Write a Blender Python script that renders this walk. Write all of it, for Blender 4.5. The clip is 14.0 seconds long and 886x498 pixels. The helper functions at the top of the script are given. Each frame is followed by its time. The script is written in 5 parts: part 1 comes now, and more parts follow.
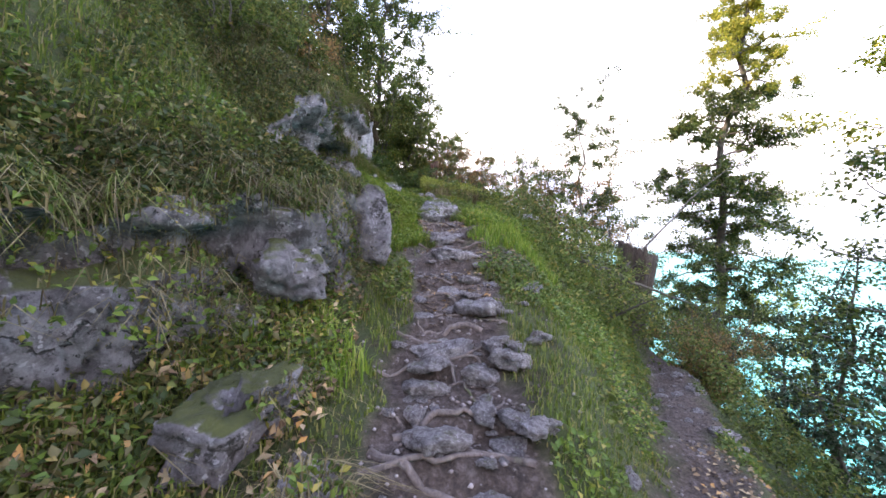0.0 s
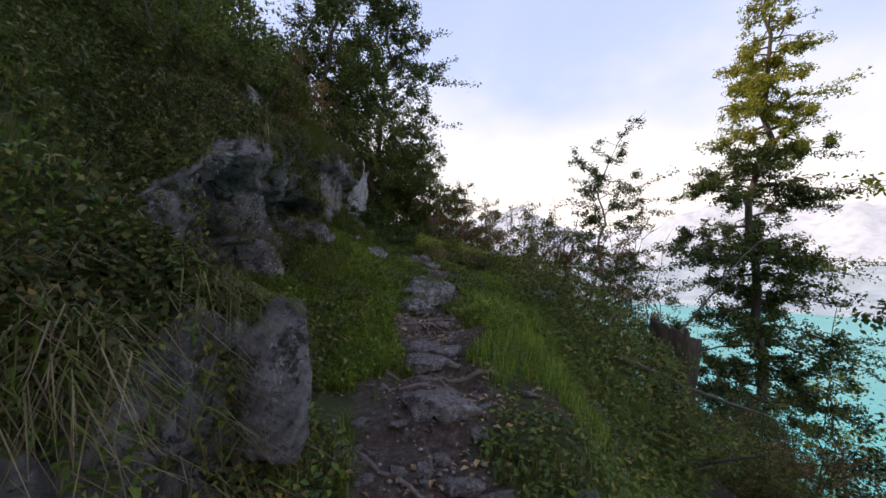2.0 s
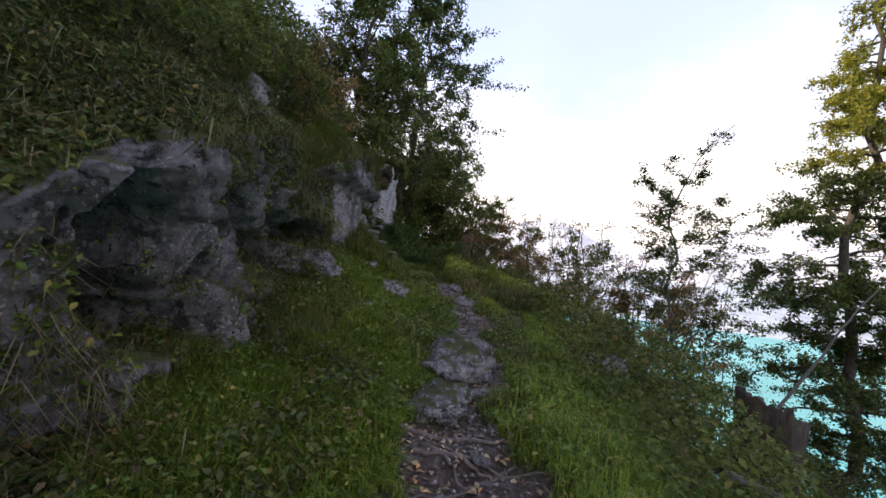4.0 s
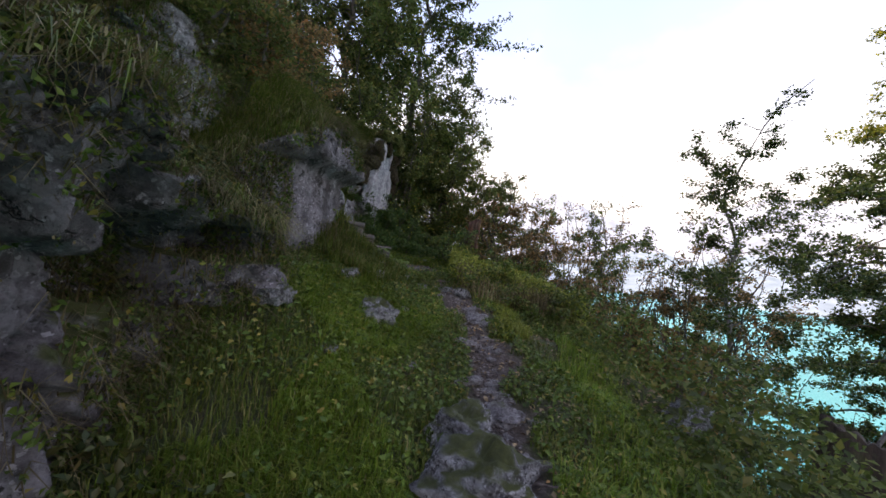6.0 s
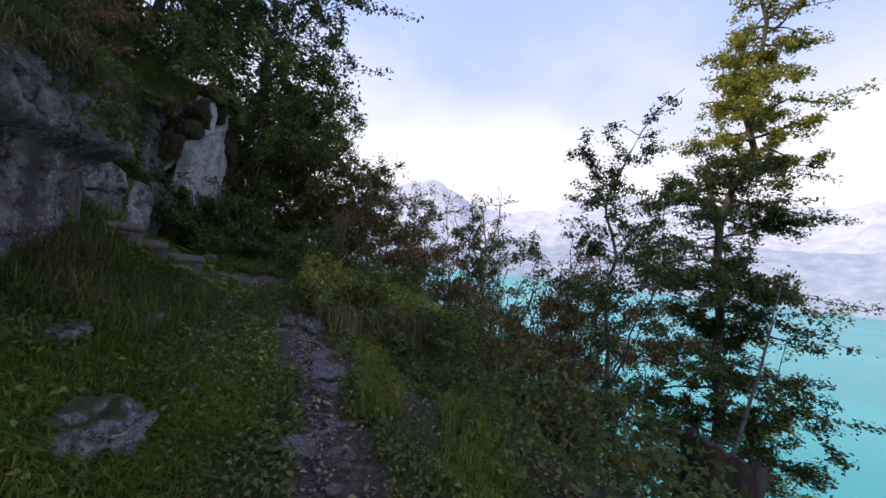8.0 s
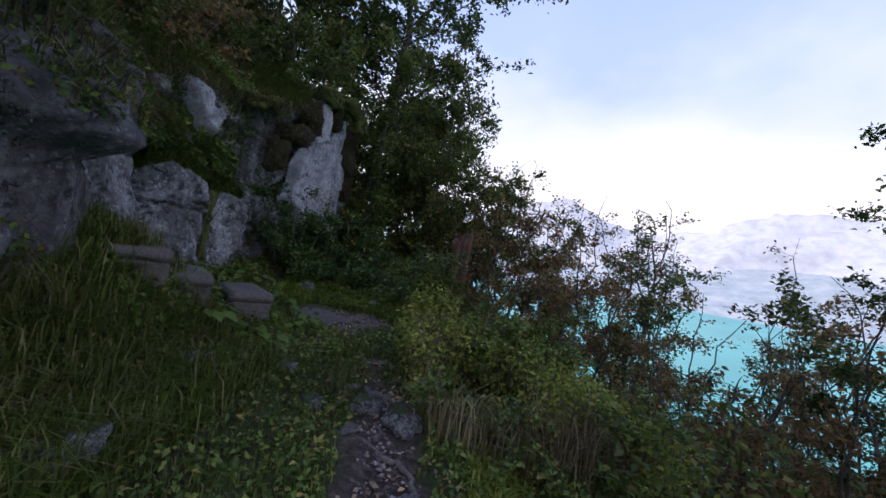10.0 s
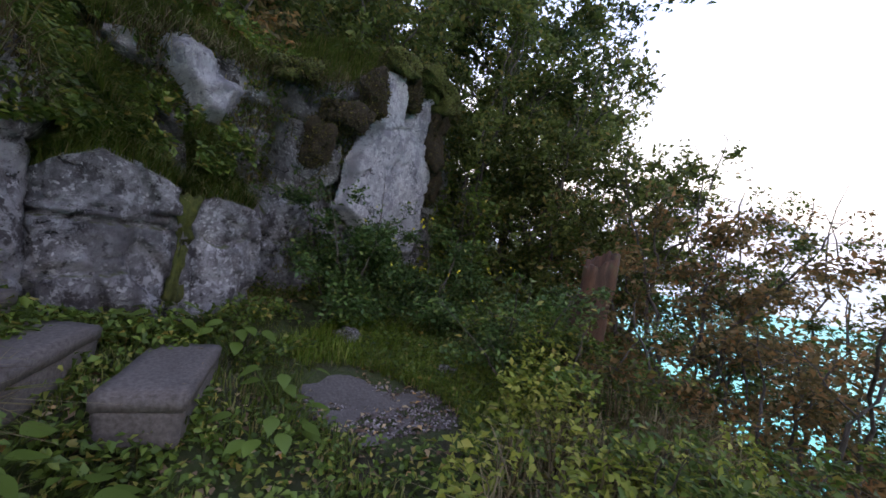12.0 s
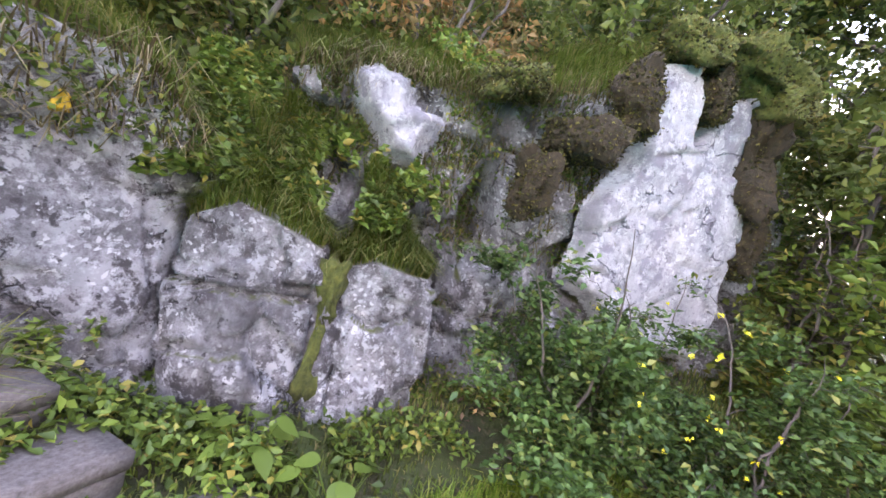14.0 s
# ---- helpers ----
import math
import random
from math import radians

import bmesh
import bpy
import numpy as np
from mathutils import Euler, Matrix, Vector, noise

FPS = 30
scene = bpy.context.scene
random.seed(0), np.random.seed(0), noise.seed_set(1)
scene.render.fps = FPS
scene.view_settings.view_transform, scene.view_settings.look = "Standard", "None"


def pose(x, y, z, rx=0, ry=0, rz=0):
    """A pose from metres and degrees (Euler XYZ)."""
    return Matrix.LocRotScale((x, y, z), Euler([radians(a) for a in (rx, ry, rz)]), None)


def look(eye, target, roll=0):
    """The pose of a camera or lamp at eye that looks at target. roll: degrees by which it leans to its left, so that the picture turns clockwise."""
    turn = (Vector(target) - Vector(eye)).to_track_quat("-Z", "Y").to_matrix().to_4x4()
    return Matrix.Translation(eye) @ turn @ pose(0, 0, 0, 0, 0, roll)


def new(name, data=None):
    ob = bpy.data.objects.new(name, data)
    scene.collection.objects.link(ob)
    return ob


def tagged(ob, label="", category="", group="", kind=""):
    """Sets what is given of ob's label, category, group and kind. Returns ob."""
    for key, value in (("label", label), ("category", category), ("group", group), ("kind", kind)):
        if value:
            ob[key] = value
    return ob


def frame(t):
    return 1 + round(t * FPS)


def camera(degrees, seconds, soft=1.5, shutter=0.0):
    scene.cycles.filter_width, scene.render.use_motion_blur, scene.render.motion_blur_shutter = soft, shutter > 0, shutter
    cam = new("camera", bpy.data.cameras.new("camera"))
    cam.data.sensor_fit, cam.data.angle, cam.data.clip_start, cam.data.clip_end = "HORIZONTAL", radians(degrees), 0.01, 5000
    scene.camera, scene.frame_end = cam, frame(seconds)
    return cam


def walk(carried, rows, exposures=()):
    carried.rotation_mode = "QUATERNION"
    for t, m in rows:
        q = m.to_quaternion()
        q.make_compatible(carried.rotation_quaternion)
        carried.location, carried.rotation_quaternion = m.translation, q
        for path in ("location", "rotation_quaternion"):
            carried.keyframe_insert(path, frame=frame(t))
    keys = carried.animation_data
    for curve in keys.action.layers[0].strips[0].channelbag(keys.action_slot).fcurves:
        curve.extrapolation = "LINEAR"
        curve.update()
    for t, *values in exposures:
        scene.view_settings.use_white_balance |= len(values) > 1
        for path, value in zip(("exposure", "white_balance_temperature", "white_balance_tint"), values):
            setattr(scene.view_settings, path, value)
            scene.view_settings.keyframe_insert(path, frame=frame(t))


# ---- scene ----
cam = camera(99.1, 14.0, soft=1.6)
METRES, EYE, TILT, LEAN, TURN = 11.0, 1.5, -2.0, -1.5, 0.0
ROWS = [
    (0.0, 0.0, 0.0, 0.0, -0.0, 0.0, -0.0),
    (0.5, 0.0023, 0.0351, 0.0074, -1.95, 2.82, -2.68),
    (1.0, -0.0059, 0.068, 0.0286, -9.99, 6.33, -2.28),
    (1.5, 0.0028, 0.1005, 0.035, -10.5, 5.8, 1.05),
    (2.0, 0.0114, 0.1334, 0.0521, 0.41, 6.96, -1.53),
    (4.5, -0.0032, 0.2793, 0.108, 4.62, 7.96, -5.6),
    (5.0, -0.0039, 0.3139, 0.1135, 8.72, 11.56, -1.26),
    (5.5, -0.0042, 0.3374, 0.1312, 11.96, 5.99, -3.72),
    (6.0, -0.014, 0.3691, 0.1415, 4.96, 4.16, -4.91),
    (6.5, -0.011, 0.3963, 0.149, -6.58, 2.1, -0.38),
    (7.0, -0.0012, 0.4272, 0.1619, -11.99, 3.43, 0.02),
    (7.5, -0.0015, 0.4582, 0.1686, -10.71, 4.63, -5.05),
    (8.0, 0.003, 0.4894, 0.1819, -13.27, 3.12, -4.2),
    (8.5, 0.012, 0.5274, 0.186, -5.77, 5.76, -1.11),
    (9.0, 0.01, 0.5617, 0.1909, 2.29, 4.76, -6.3),
    (11.5, -0.004, 0.7768, 0.2273, 14.84, 3.52, -3.86),
    (12.0, -0.009, 0.8117, 0.2343, 25.49, 2.32, -8.8),
    (12.5, -0.0248, 0.8435, 0.2468, 31.49, 0.15, -10.43),
    (13.0, -0.0365, 0.871, 0.2508, 42.11, 0.26, -8.51),
]
LAST = [(13.5, look((-0.64, 9.96, 3.93), (-2.352, 10.99, 3.804), 12.2)), (14.0, look((-0.82, 10.13, 4.04), (-2.65, 10.94, 3.985), 13.9))]
EXPOSURES = [(0.0, 1.6, 7200, 22), (0.7, 1.1, 7200, 21), (1.3, 0.45, 7300, 19), (2.0, -0.25, 7300, 18), (4.5, 0.22, 7400, 20), (6.5, 0.25, 7300, 19), (7.5, -0.2, 6700, 20), (9.0, -0.45, 6100, 22), (11.5, 0.33, 6800, 21),
             (12.3, 0.95, 7100, 23), (13.0, 2.1, 7300, 26), (13.5, 2.5, 7500, 27), (14.0, 2.85, 7600, 28)]
walk(cam, [(t, pose(0, 0, EYE, TILT, LEAN, TURN) @ pose(METRES * x, METRES * y, METRES * z, 90 + pitch, roll, yaw)) for t, x, y, z, yaw, pitch, roll in ROWS] + LAST,
     exposures=EXPOSURES)

# ---- light ----
SUN_ELEV, SUN_AZ = 38.5, 265.0      # degrees above the horizon; compass angle of the sun, clockwise from +y
world = bpy.data.worlds.new("sky")
scene.world = world
world.use_nodes = True
wn, wl = world.node_tree.nodes, world.node_tree.links
sky = wn.new("ShaderNodeTexSky")
sky.sky_type, sky.sun_disc = "NISHITA", False
sky.sun_elevation, sky.sun_rotation = radians(SUN_ELEV), radians(SUN_AZ)
sky.air_density, sky.dust_density, sky.ozone_density = 1.0, 3.0, 1.0
wn["Background"].inputs["Strength"].default_value = 0.14
# bright haze and cumulus that thin out overhead
wgeo = wn.new("ShaderNodeTexCoord")
wsep = wn.new("ShaderNodeSeparateXYZ")
wl.new(wgeo.outputs["Generated"], wsep.inputs[0])
wmap = wn.new("ShaderNodeMapping")
wmap.inputs["Scale"].default_value = (3.0, 3.0, 5.0)
wl.new(wgeo.outputs["Generated"], wmap.inputs[0])
wnoi = wn.new("ShaderNodeTexNoise")
wnoi.inputs["Scale"].default_value, wnoi.inputs["Detail"].default_value, wnoi.inputs["Roughness"].default_value = 1.3, 5, 0.45
wl.new(wmap.outputs[0], wnoi.inputs["Vector"])
wsub = wn.new("ShaderNodeMath")
wsub.operation = "MULTIPLY_ADD"
wl.new(wnoi.outputs["Fac"], wsub.inputs[0])
wsub.inputs[1].default_value = -0.3
wl.new(wsep.outputs["Z"], wsub.inputs[2])
wr = wn.new("ShaderNodeValToRGB")
while len(wr.color_ramp.elements) < 4:
    wr.color_ramp.elements.new(0.5)
for e, (p, c) in zip(wr.color_ramp.elements, ((0.05, (1.0, 0.99, 1.0)), (0.17, (0.9, 0.95, 1.0)), (0.36, (0.5, 0.65, 0.98)), (0.75, (0.36, 0.5, 0.82)))):
    e.position, e.color = p, (*c, 1)
wl.new(wsub.outputs[0], wr.inputs[0])
wbright = wn.new("ShaderNodeVectorMath")
wbright.operation = "SCALE"
wbright.inputs["Scale"].default_value = 11.0
wl.new(wr.outputs[0], wbright.inputs[0])
wmix = wn.new("ShaderNodeMix")
wmix.data_type = "RGBA"
wmix.inputs["Factor"].default_value = 0.88
wl.new(sky.outputs[0], wmix.inputs["A"])
wl.new(wbright.outputs[0], wmix.inputs["B"])
wl.new(wmix.outputs["Result"], wn["Background"].inputs["Color"])

sun_data = bpy.data.lights.new("sun", "SUN")
sun_data.energy, sun_data.angle, sun_data.color = 5.0, radians(0.5), (1.0, 0.92, 0.78)
sun = new("sun", sun_data)
sun_dir = Vector((math.sin(radians(SUN_AZ)) * math.cos(radians(SUN_ELEV)), math.cos(radians(SUN_AZ)) * math.cos(radians(SUN_ELEV)), math.sin(radians(SUN_ELEV))))
sun.matrix_world = look(sun_dir * 200, (0, 0, 0))


# ---- noise and mesh helpers ----
def hash3(i, j, k, seed):
    n = (i * 374761393 + j * 668265263 + k * 1440670441 + seed * 974634777) & 0x7FFFFFFF
    n = ((n ^ (n >> 13)) * 1274126177) & 0x7FFFFFFF
    n = ((n ^ (n >> 16)) * 668265263) & 0x7FFFFFFF
    return ((n ^ (n >> 15)) & 0xFFFFFF) / 0xFFFFFF * 2 - 1


def vnoise(p, seed=0):
    """Smooth value noise in -1..1 at points p (n, 3)."""
    f = np.floor(p)
    i = f.astype(np.int64)
    u = p - f
    u = u * u * (3 - 2 * u)
    out = 0
    for a in (0, 1):
        wx = u[:, 0] if a else 1 - u[:, 0]
        for b in (0, 1):
            wy = u[:, 1] if b else 1 - u[:, 1]
            for c in (0, 1):
                wz = u[:, 2] if c else 1 - u[:, 2]
                out = out + wx * wy * wz * hash3(i[:, 0] + a, i[:, 1] + b, i[:, 2] + c, seed)
    return out


def fbm(p, octaves=4, seed=0, gain=0.5):
    total, amp = 0, 1.0
    for o in range(octaves):
        total = total + amp * vnoise(p * 2.0 ** o + 17.3 * o, seed + o)
        amp *= gain
    return total


def raw_mesh(name, verts, quads=None, tris=None, smooth=False):
    """A mesh from arrays of corners and of quads or triangles."""
    me = bpy.data.meshes.new(name)
    verts = np.asarray(verts, dtype=np.float32)
    loops, starts, pos = [], [], 0
    for block, width in ((quads, 4), (tris, 3)):
        if block is not None and len(block):
            block = np.asarray(block, dtype=np.int32)
            loops.append(block.ravel())
            starts.append(np.arange(len(block), dtype=np.int32) * width + pos)
            pos += block.size
    loops, starts = np.concatenate(loops), np.concatenate(starts)
    me.vertices.add(len(verts))
    me.vertices.foreach_set("co", verts.ravel())
    me.loops.add(len(loops))
    me.loops.foreach_set("vertex_index", loops)
    me.polygons.add(len(starts))
    me.polygons.foreach_set("loop_start", starts)
    me.update(calc_edges=True)
    if smooth:
        me.polygons.foreach_set("use_smooth", np.ones(len(starts), dtype=bool))
    return me


def put(name, me, material, parent=None, at=(0, 0, 0), label=""):
    ob = new(name, me)
    if material is not None and not me.materials:
        me.materials.append(material)
    ob.location = at
    if parent is not None:
        ob.parent = parent
    if label:
        ob["label"] = label
    return ob


def base_empty(name, at, label, category, group=""):
    ob = new(name)
    ob.location = at
    return tagged(ob, label, category, group)


# ---- materials ----
def node_mat(name):
    m = bpy.data.materials.new(name)
    m.use_nodes = True
    return m, m.node_tree.nodes, m.node_tree.links, m.node_tree.nodes["Principled BSDF"]


def noise_node(n, l, scale, detail=6, coord="Object", rough=0.6):
    tc = n.new("ShaderNodeTexCoord")
    t = n.new("ShaderNodeTexNoise")
    t.inputs["Scale"].default_value, t.inputs["Detail"].default_value, t.inputs["Roughness"].default_value = scale, detail, rough
    l.new(tc.outputs[coord], t.inputs["Vector"])
    return t


def ramp(n, l, source, stops):
    r = n.new("ShaderNodeValToRGB")
    while len(r.color_ramp.elements) < len(stops):
        r.color_ramp.elements.new(0.5)
    for e, (p, c) in zip(r.color_ramp.elements, stops):
        e.position, e.color = p, (*c, 1)
    l.new(source, r.inputs[0])
    return r


def mix(n, l, fac, a, b):
    m = n.new("ShaderNodeMix")
    m.data_type = "RGBA"
    for key, v in (("Factor", fac), ("A", a), ("B", b)):
        if hasattr(v, "is_linked"):
            l.new(v, m.inputs[key])
        elif key == "Factor":
            m.inputs[key].default_value = v
        else:
            m.inputs[key].default_value = (*v, 1)
    return m.outputs["Result"]


def smooth_range(n, l, value, lo, hi):
    r = n.new("ShaderNodeMapRange")
    r.interpolation_type = "SMOOTHSTEP"
    r.inputs["From Min"].default_value, r.inputs["From Max"].default_value = lo, hi
    l.new(value, r.inputs["Value"])
    return r.outputs[0]


def bump(n, l, height, bsdf, strength=0.5, distance=0.02):
    b = n.new("ShaderNodeBump")
    b.inputs["Strength"].default_value, b.inputs["Distance"].default_value = strength, distance
    l.new(height, b.inputs["Height"])
    l.new(b.outputs[0], bsdf.inputs["Normal"])


def leaf_mat(name, stops, translucent=0.35, rough=0.5):
    m, n, l, b = node_mat(name)
    g = n.new("ShaderNodeNewGeometry")
    col = ramp(n, l, g.outputs["Random Per Island"], stops)
    big = noise_node(n, l, 0.8, 3)
    hsv = n.new("ShaderNodeHueSaturation")
    l.new(col.outputs[0], hsv.inputs["Color"])
    rng = n.new("ShaderNodeMapRange")
    rng.inputs["From Min"].default_value, rng.inputs["From Max"].default_value = 0.3, 0.7
    rng.inputs["To Min"].default_value, rng.inputs["To Max"].default_value = 0.65, 1.3
    l.new(big.outputs["Fac"], rng.inputs["Value"])
    l.new(rng.outputs[0], hsv.inputs["Value"])
    l.new(hsv.outputs[0], b.inputs["Base Color"])
    b.inputs["Roughness"].default_value = rough
    b.inputs["Specular IOR Level"].default_value = 0.3
    t = n.new("ShaderNodeBsdfTranslucent")
    l.new(hsv.outputs[0], t.inputs["Color"])
    s = n.new("ShaderNodeMixShader")
    s.inputs[0].default_value = translucent
    l.new(b.outputs[0], s.inputs[1])
    l.new(t.outputs[0], s.inputs[2])
    l.new(s.outputs[0], n["Material Output"].inputs["Surface"])
    return m


def bark_mat(name, dark, light, scale=9.0):
    m, n, l, b = node_mat(name)
    tc = n.new("ShaderNodeTexCoord")
    mp = n.new("ShaderNodeMapping")
    mp.inputs["Scale"].default_value = (1, 1, 0.22)
    l.new(tc.outputs["Object"], mp.inputs[0])
    t = n.new("ShaderNodeTexNoise")
    t.inputs["Scale"].default_value, t.inputs["Detail"].default_value, t.inputs["Roughness"].default_value = scale * 3, 8, 0.7
    l.new(mp.outputs[0], t.inputs["Vector"])
    c = ramp(n, l, t.outputs["Fac"], [(0.3, dark), (0.7, light)])
    moss = noise_node(n, l, 2.5, 4)
    l.new(mix(n, l, smooth_range(n, l, moss.outputs["Fac"], 0.55, 0.7), c.outputs[0], (0.07, 0.085, 0.025)), b.inputs["Base Color"])
    b.inputs["Roughness"].default_value = 0.9
    bump(n, l, t.outputs["Fac"], b, 0.8, 0.03)
    return m


def rock_mat(name, base, pale, dark, moss=0.5, pale_at=0.56):
    m, n, l, b = node_mat(name)
    big = noise_node(n, l, 1.7, 6, rough=0.65)
    fine = noise_node(n, l, 7, 14, rough=0.8)
    tone = ramp(n, l, big.outputs["Fac"], [(0.35, tuple(v * 0.6 for v in base)), (0.5, base), (0.65, (base[0] * 1.25, base[1] * 1.15, base[2] * 1.1))])
    col = ramp(n, l, fine.outputs["Fac"], [(0.36, dark), (0.46, base), (0.56, pale)])
    c = mix(n, l, 0.68, tone.outputs[0], col.outputs[0])
    blotch = noise_node(n, l, 16, 8, rough=0.7)
    c = mix(n, l, smooth_range(n, l, blotch.outputs["Fac"], pale_at, pale_at + 0.06), c, pale)
    # crusts of pale lichen in small round spots, and grey-black algae in larger patches
    spot = n.new("ShaderNodeTexVoronoi")
    spot.inputs["Scale"].default_value = 30
    tcs = noise_node(n, l, 9, 4)
    wsp = n.new("ShaderNodeMix")
    wsp.data_type = "VECTOR"
    wsp.inputs["Factor"].default_value = 0.12
    tco = n.new("ShaderNodeTexCoord")
    l.new(tco.outputs["Object"], wsp.inputs["A"])
    l.new(tcs.outputs["Color"], wsp.inputs["B"])
    l.new(wsp.outputs["Result"], spot.inputs["Vector"])
    where = noise_node(n, l, 3.2, 5, rough=0.7)
    ms = n.new("ShaderNodeMath")
    ms.operation = "MULTIPLY"
    l.new(smooth_range(n, l, spot.outputs["Distance"], 0.34, 0.26), ms.inputs[0])
    l.new(smooth_range(n, l, where.outputs["Fac"], 0.47, 0.56), ms.inputs[1])
    c = mix(n, l, ms.outputs[0], c, tuple(min(v * 1.35, 0.62) for v in pale))
    algae = noise_node(n, l, 4.5, 10, rough=0.75)
    c = mix(n, l, smooth_range(n, l, algae.outputs["Fac"], 0.54, 0.6), c, tuple(v * 1.3 for v in dark))
    pits = noise_node(n, l, 24, 6, rough=0.7)
    c = mix(n, l, smooth_range(n, l, pits.outputs["Fac"], 0.42, 0.34), c, tuple(v * 0.8 for v in dark))
    # dark water streaks running down the face
    tc = n.new("ShaderNodeTexCoord")
    mp = n.new("ShaderNodeMapping")
    mp.inputs["Scale"].default_value = (5, 5, 0.6)
    l.new(tc.outputs["Object"], mp.inputs[0])
    st = n.new("ShaderNodeTexNoise")
    st.inputs["Scale"].default_value, st.inputs["Detail"].default_value = 1.0, 5
    l.new(mp.outputs[0], st.inputs["Vector"])
    c = mix(n, l, smooth_range(n, l, st.outputs["Fac"], 0.5, 0.8), c, tuple((p + 2 * q) / 3 for p, q in zip(base, dark)))
    # fissures, broken and mostly level
    vo = n.new("ShaderNodeTexVoronoi")
    vo.feature = "DISTANCE_TO_EDGE"
    vo.inputs["Scale"].default_value = 2.4
    warp = noise_node(n, l, 3.0, 5)
    wob = n.new("ShaderNodeMix")
    wob.data_type = "VECTOR"
    wob.inputs["Factor"].default_value = 0.4
    mp2 = n.new("ShaderNodeMapping")
    mp2.inputs["Rotation"].default_value, mp2.inputs["Scale"].default_value = (0.25, 0.2, 0), (0.8, 0.8, 1.9)
    l.new(tc.outputs["Object"], mp2.inputs[0])
    l.new(mp2.outputs[0], wob.inputs["A"])
    l.new(warp.outputs["Color"], wob.inputs["B"])
    l.new(wob.outputs["Result"], vo.inputs["Vector"])
    gap = n.new("ShaderNodeMath")
    gap.operation = "ADD"
    l.new(vo.outputs["Distance"], gap.inputs[0])
    l.new(smooth_range(n, l, big.outputs["Fac"], 0.45, 0.6), gap.inputs[1])
    crack = smooth_range(n, l, gap.outputs[0], 0.0, 0.022)
    c = mix(n, l, crack, tuple(v * 0.9 for v in dark), c)
    # moss and soil where the stone faces up
    g = n.new("ShaderNodeNewGeometry")
    sp = n.new("ShaderNodeSeparateXYZ")
    l.new(g.outputs["Normal"], sp.inputs[0])
    ma = n.new("ShaderNodeMath")
    ma.operation = "MULTIPLY_ADD"
    ma.inputs[1].default_value = 0.8
    l.new(big.outputs["Fac"], ma.inputs[0])
    l.new(sp.outputs["Z"], ma.inputs[2])
    mossc = ramp(n, l, fine.outputs["Fac"], [(0.3, (0.03, 0.035, 0.008)), (0.6, (0.09, 0.1, 0.02)), (0.8, (0.16, 0.12, 0.04))])
    c = mix(n, l, smooth_range(n, l, ma.outputs[0], 1.3 - moss * 0.7, 1.62 - moss * 0.7), c, mossc.outputs[0])
    l.new(c, b.inputs["Base Color"])
    b.inputs["Roughness"].default_value = 0.85
    hm = n.new("ShaderNodeMath")
    hm.operation = "ADD"
    l.new(fine.outputs["Fac"], hm.inputs[0])
    l.new(crack, hm.inputs[1])
    bump(n, l, hm.outputs[0], b, 1.0, 0.06)
    return m


def plain_mat(name, stops, scale=12, rough=0.9, strength=0.5, distance=0.01):
    m, n, l, b = node_mat(name)
    a = noise_node(n, l, scale, 9, rough=0.7)
    c = ramp(n, l, a.outputs["Fac"], stops)
    big = noise_node(n, l, scale * 0.12, 4)
    rng = n.new("ShaderNodeMapRange")
    rng.inputs["To Min"].default_value, rng.inputs["To Max"].default_value = 0.6, 1.4
    l.new(big.outputs["Fac"], rng.inputs["Value"])
    hsv = n.new("ShaderNodeHueSaturation")
    l.new(c.outputs[0], hsv.inputs["Color"])
    l.new(rng.outputs[0], hsv.inputs["Value"])
    l.new(hsv.outputs[0], b.inputs["Base Color"])
    b.inputs["Roughness"].default_value = rough
    bump(n, l, a.outputs["Fac"], b, strength, distance)
    return m


LIME = rock_mat("limestone", (0.17, 0.157, 0.168), (0.4, 0.385, 0.4), (0.045, 0.038, 0.038), moss=0.62, pale_at=0.57)
DARK_LIME = rock_mat("stained_limestone", (0.125, 0.108, 0.12), (0.31, 0.285, 0.31), (0.026, 0.021, 0.02), moss=0.5, pale_at=0.6)
PALE_LIME = rock_mat("pale_limestone", (0.36, 0.35, 0.38), (0.56, 0.55, 0.58), (0.2, 0.19, 0.22), moss=0.0, pale_at=0.52)
BOULDER = rock_mat("lichen_limestone", (0.16, 0.148, 0.155), (0.46, 0.45, 0.47), (0.045, 0.038, 0.04), moss=0.4, pale_at=0.53)
PATH_STONE = rock_mat("path_stone", (0.21, 0.18, 0.185), (0.42, 0.39, 0.4), (0.1, 0.08, 0.08), moss=0.0, pale_at=0.6)
CONCRETE = plain_mat("old_concrete", [(0.32, (0.055, 0.045, 0.04)), (0.5, (0.1, 0.084, 0.076)), (0.72, (0.155, 0.134, 0.125))], 60, 0.9, 0.5, 0.006)
MOSS = plain_mat("moss", [(0.3, (0.028, 0.035, 0.006)), (0.55, (0.09, 0.1, 0.018)), (0.75, (0.16, 0.15, 0.03))], 35, 1.0, 1.0, 0.03)
BLACK_MOSS = plain_mat("dark_moss", [(0.3, (0.012, 0.008, 0.004)), (0.55, (0.034, 0.022, 0.009)), (0.75, (0.085, 0.06, 0.018))], 35, 1.0, 1.0, 0.03)
BARK = bark_mat("bark", (0.035, 0.028, 0.024), (0.15, 0.125, 0.105))
GREY_BARK = bark_mat("grey_bark", (0.06, 0.055, 0.05), (0.24, 0.22, 0.2))
RED_ROT = bark_mat("reddish_rotten_wood", (0.012, 0.007, 0.005), (0.13, 0.06, 0.032), 3)
DARK_ROT = bark_mat("dark_rotten_wood", (0.016, 0.01, 0.008), (0.085, 0.055, 0.038), 6)
ROOT = bark_mat("root_bark", (0.07, 0.05, 0.045), (0.24, 0.19, 0.17), 10)
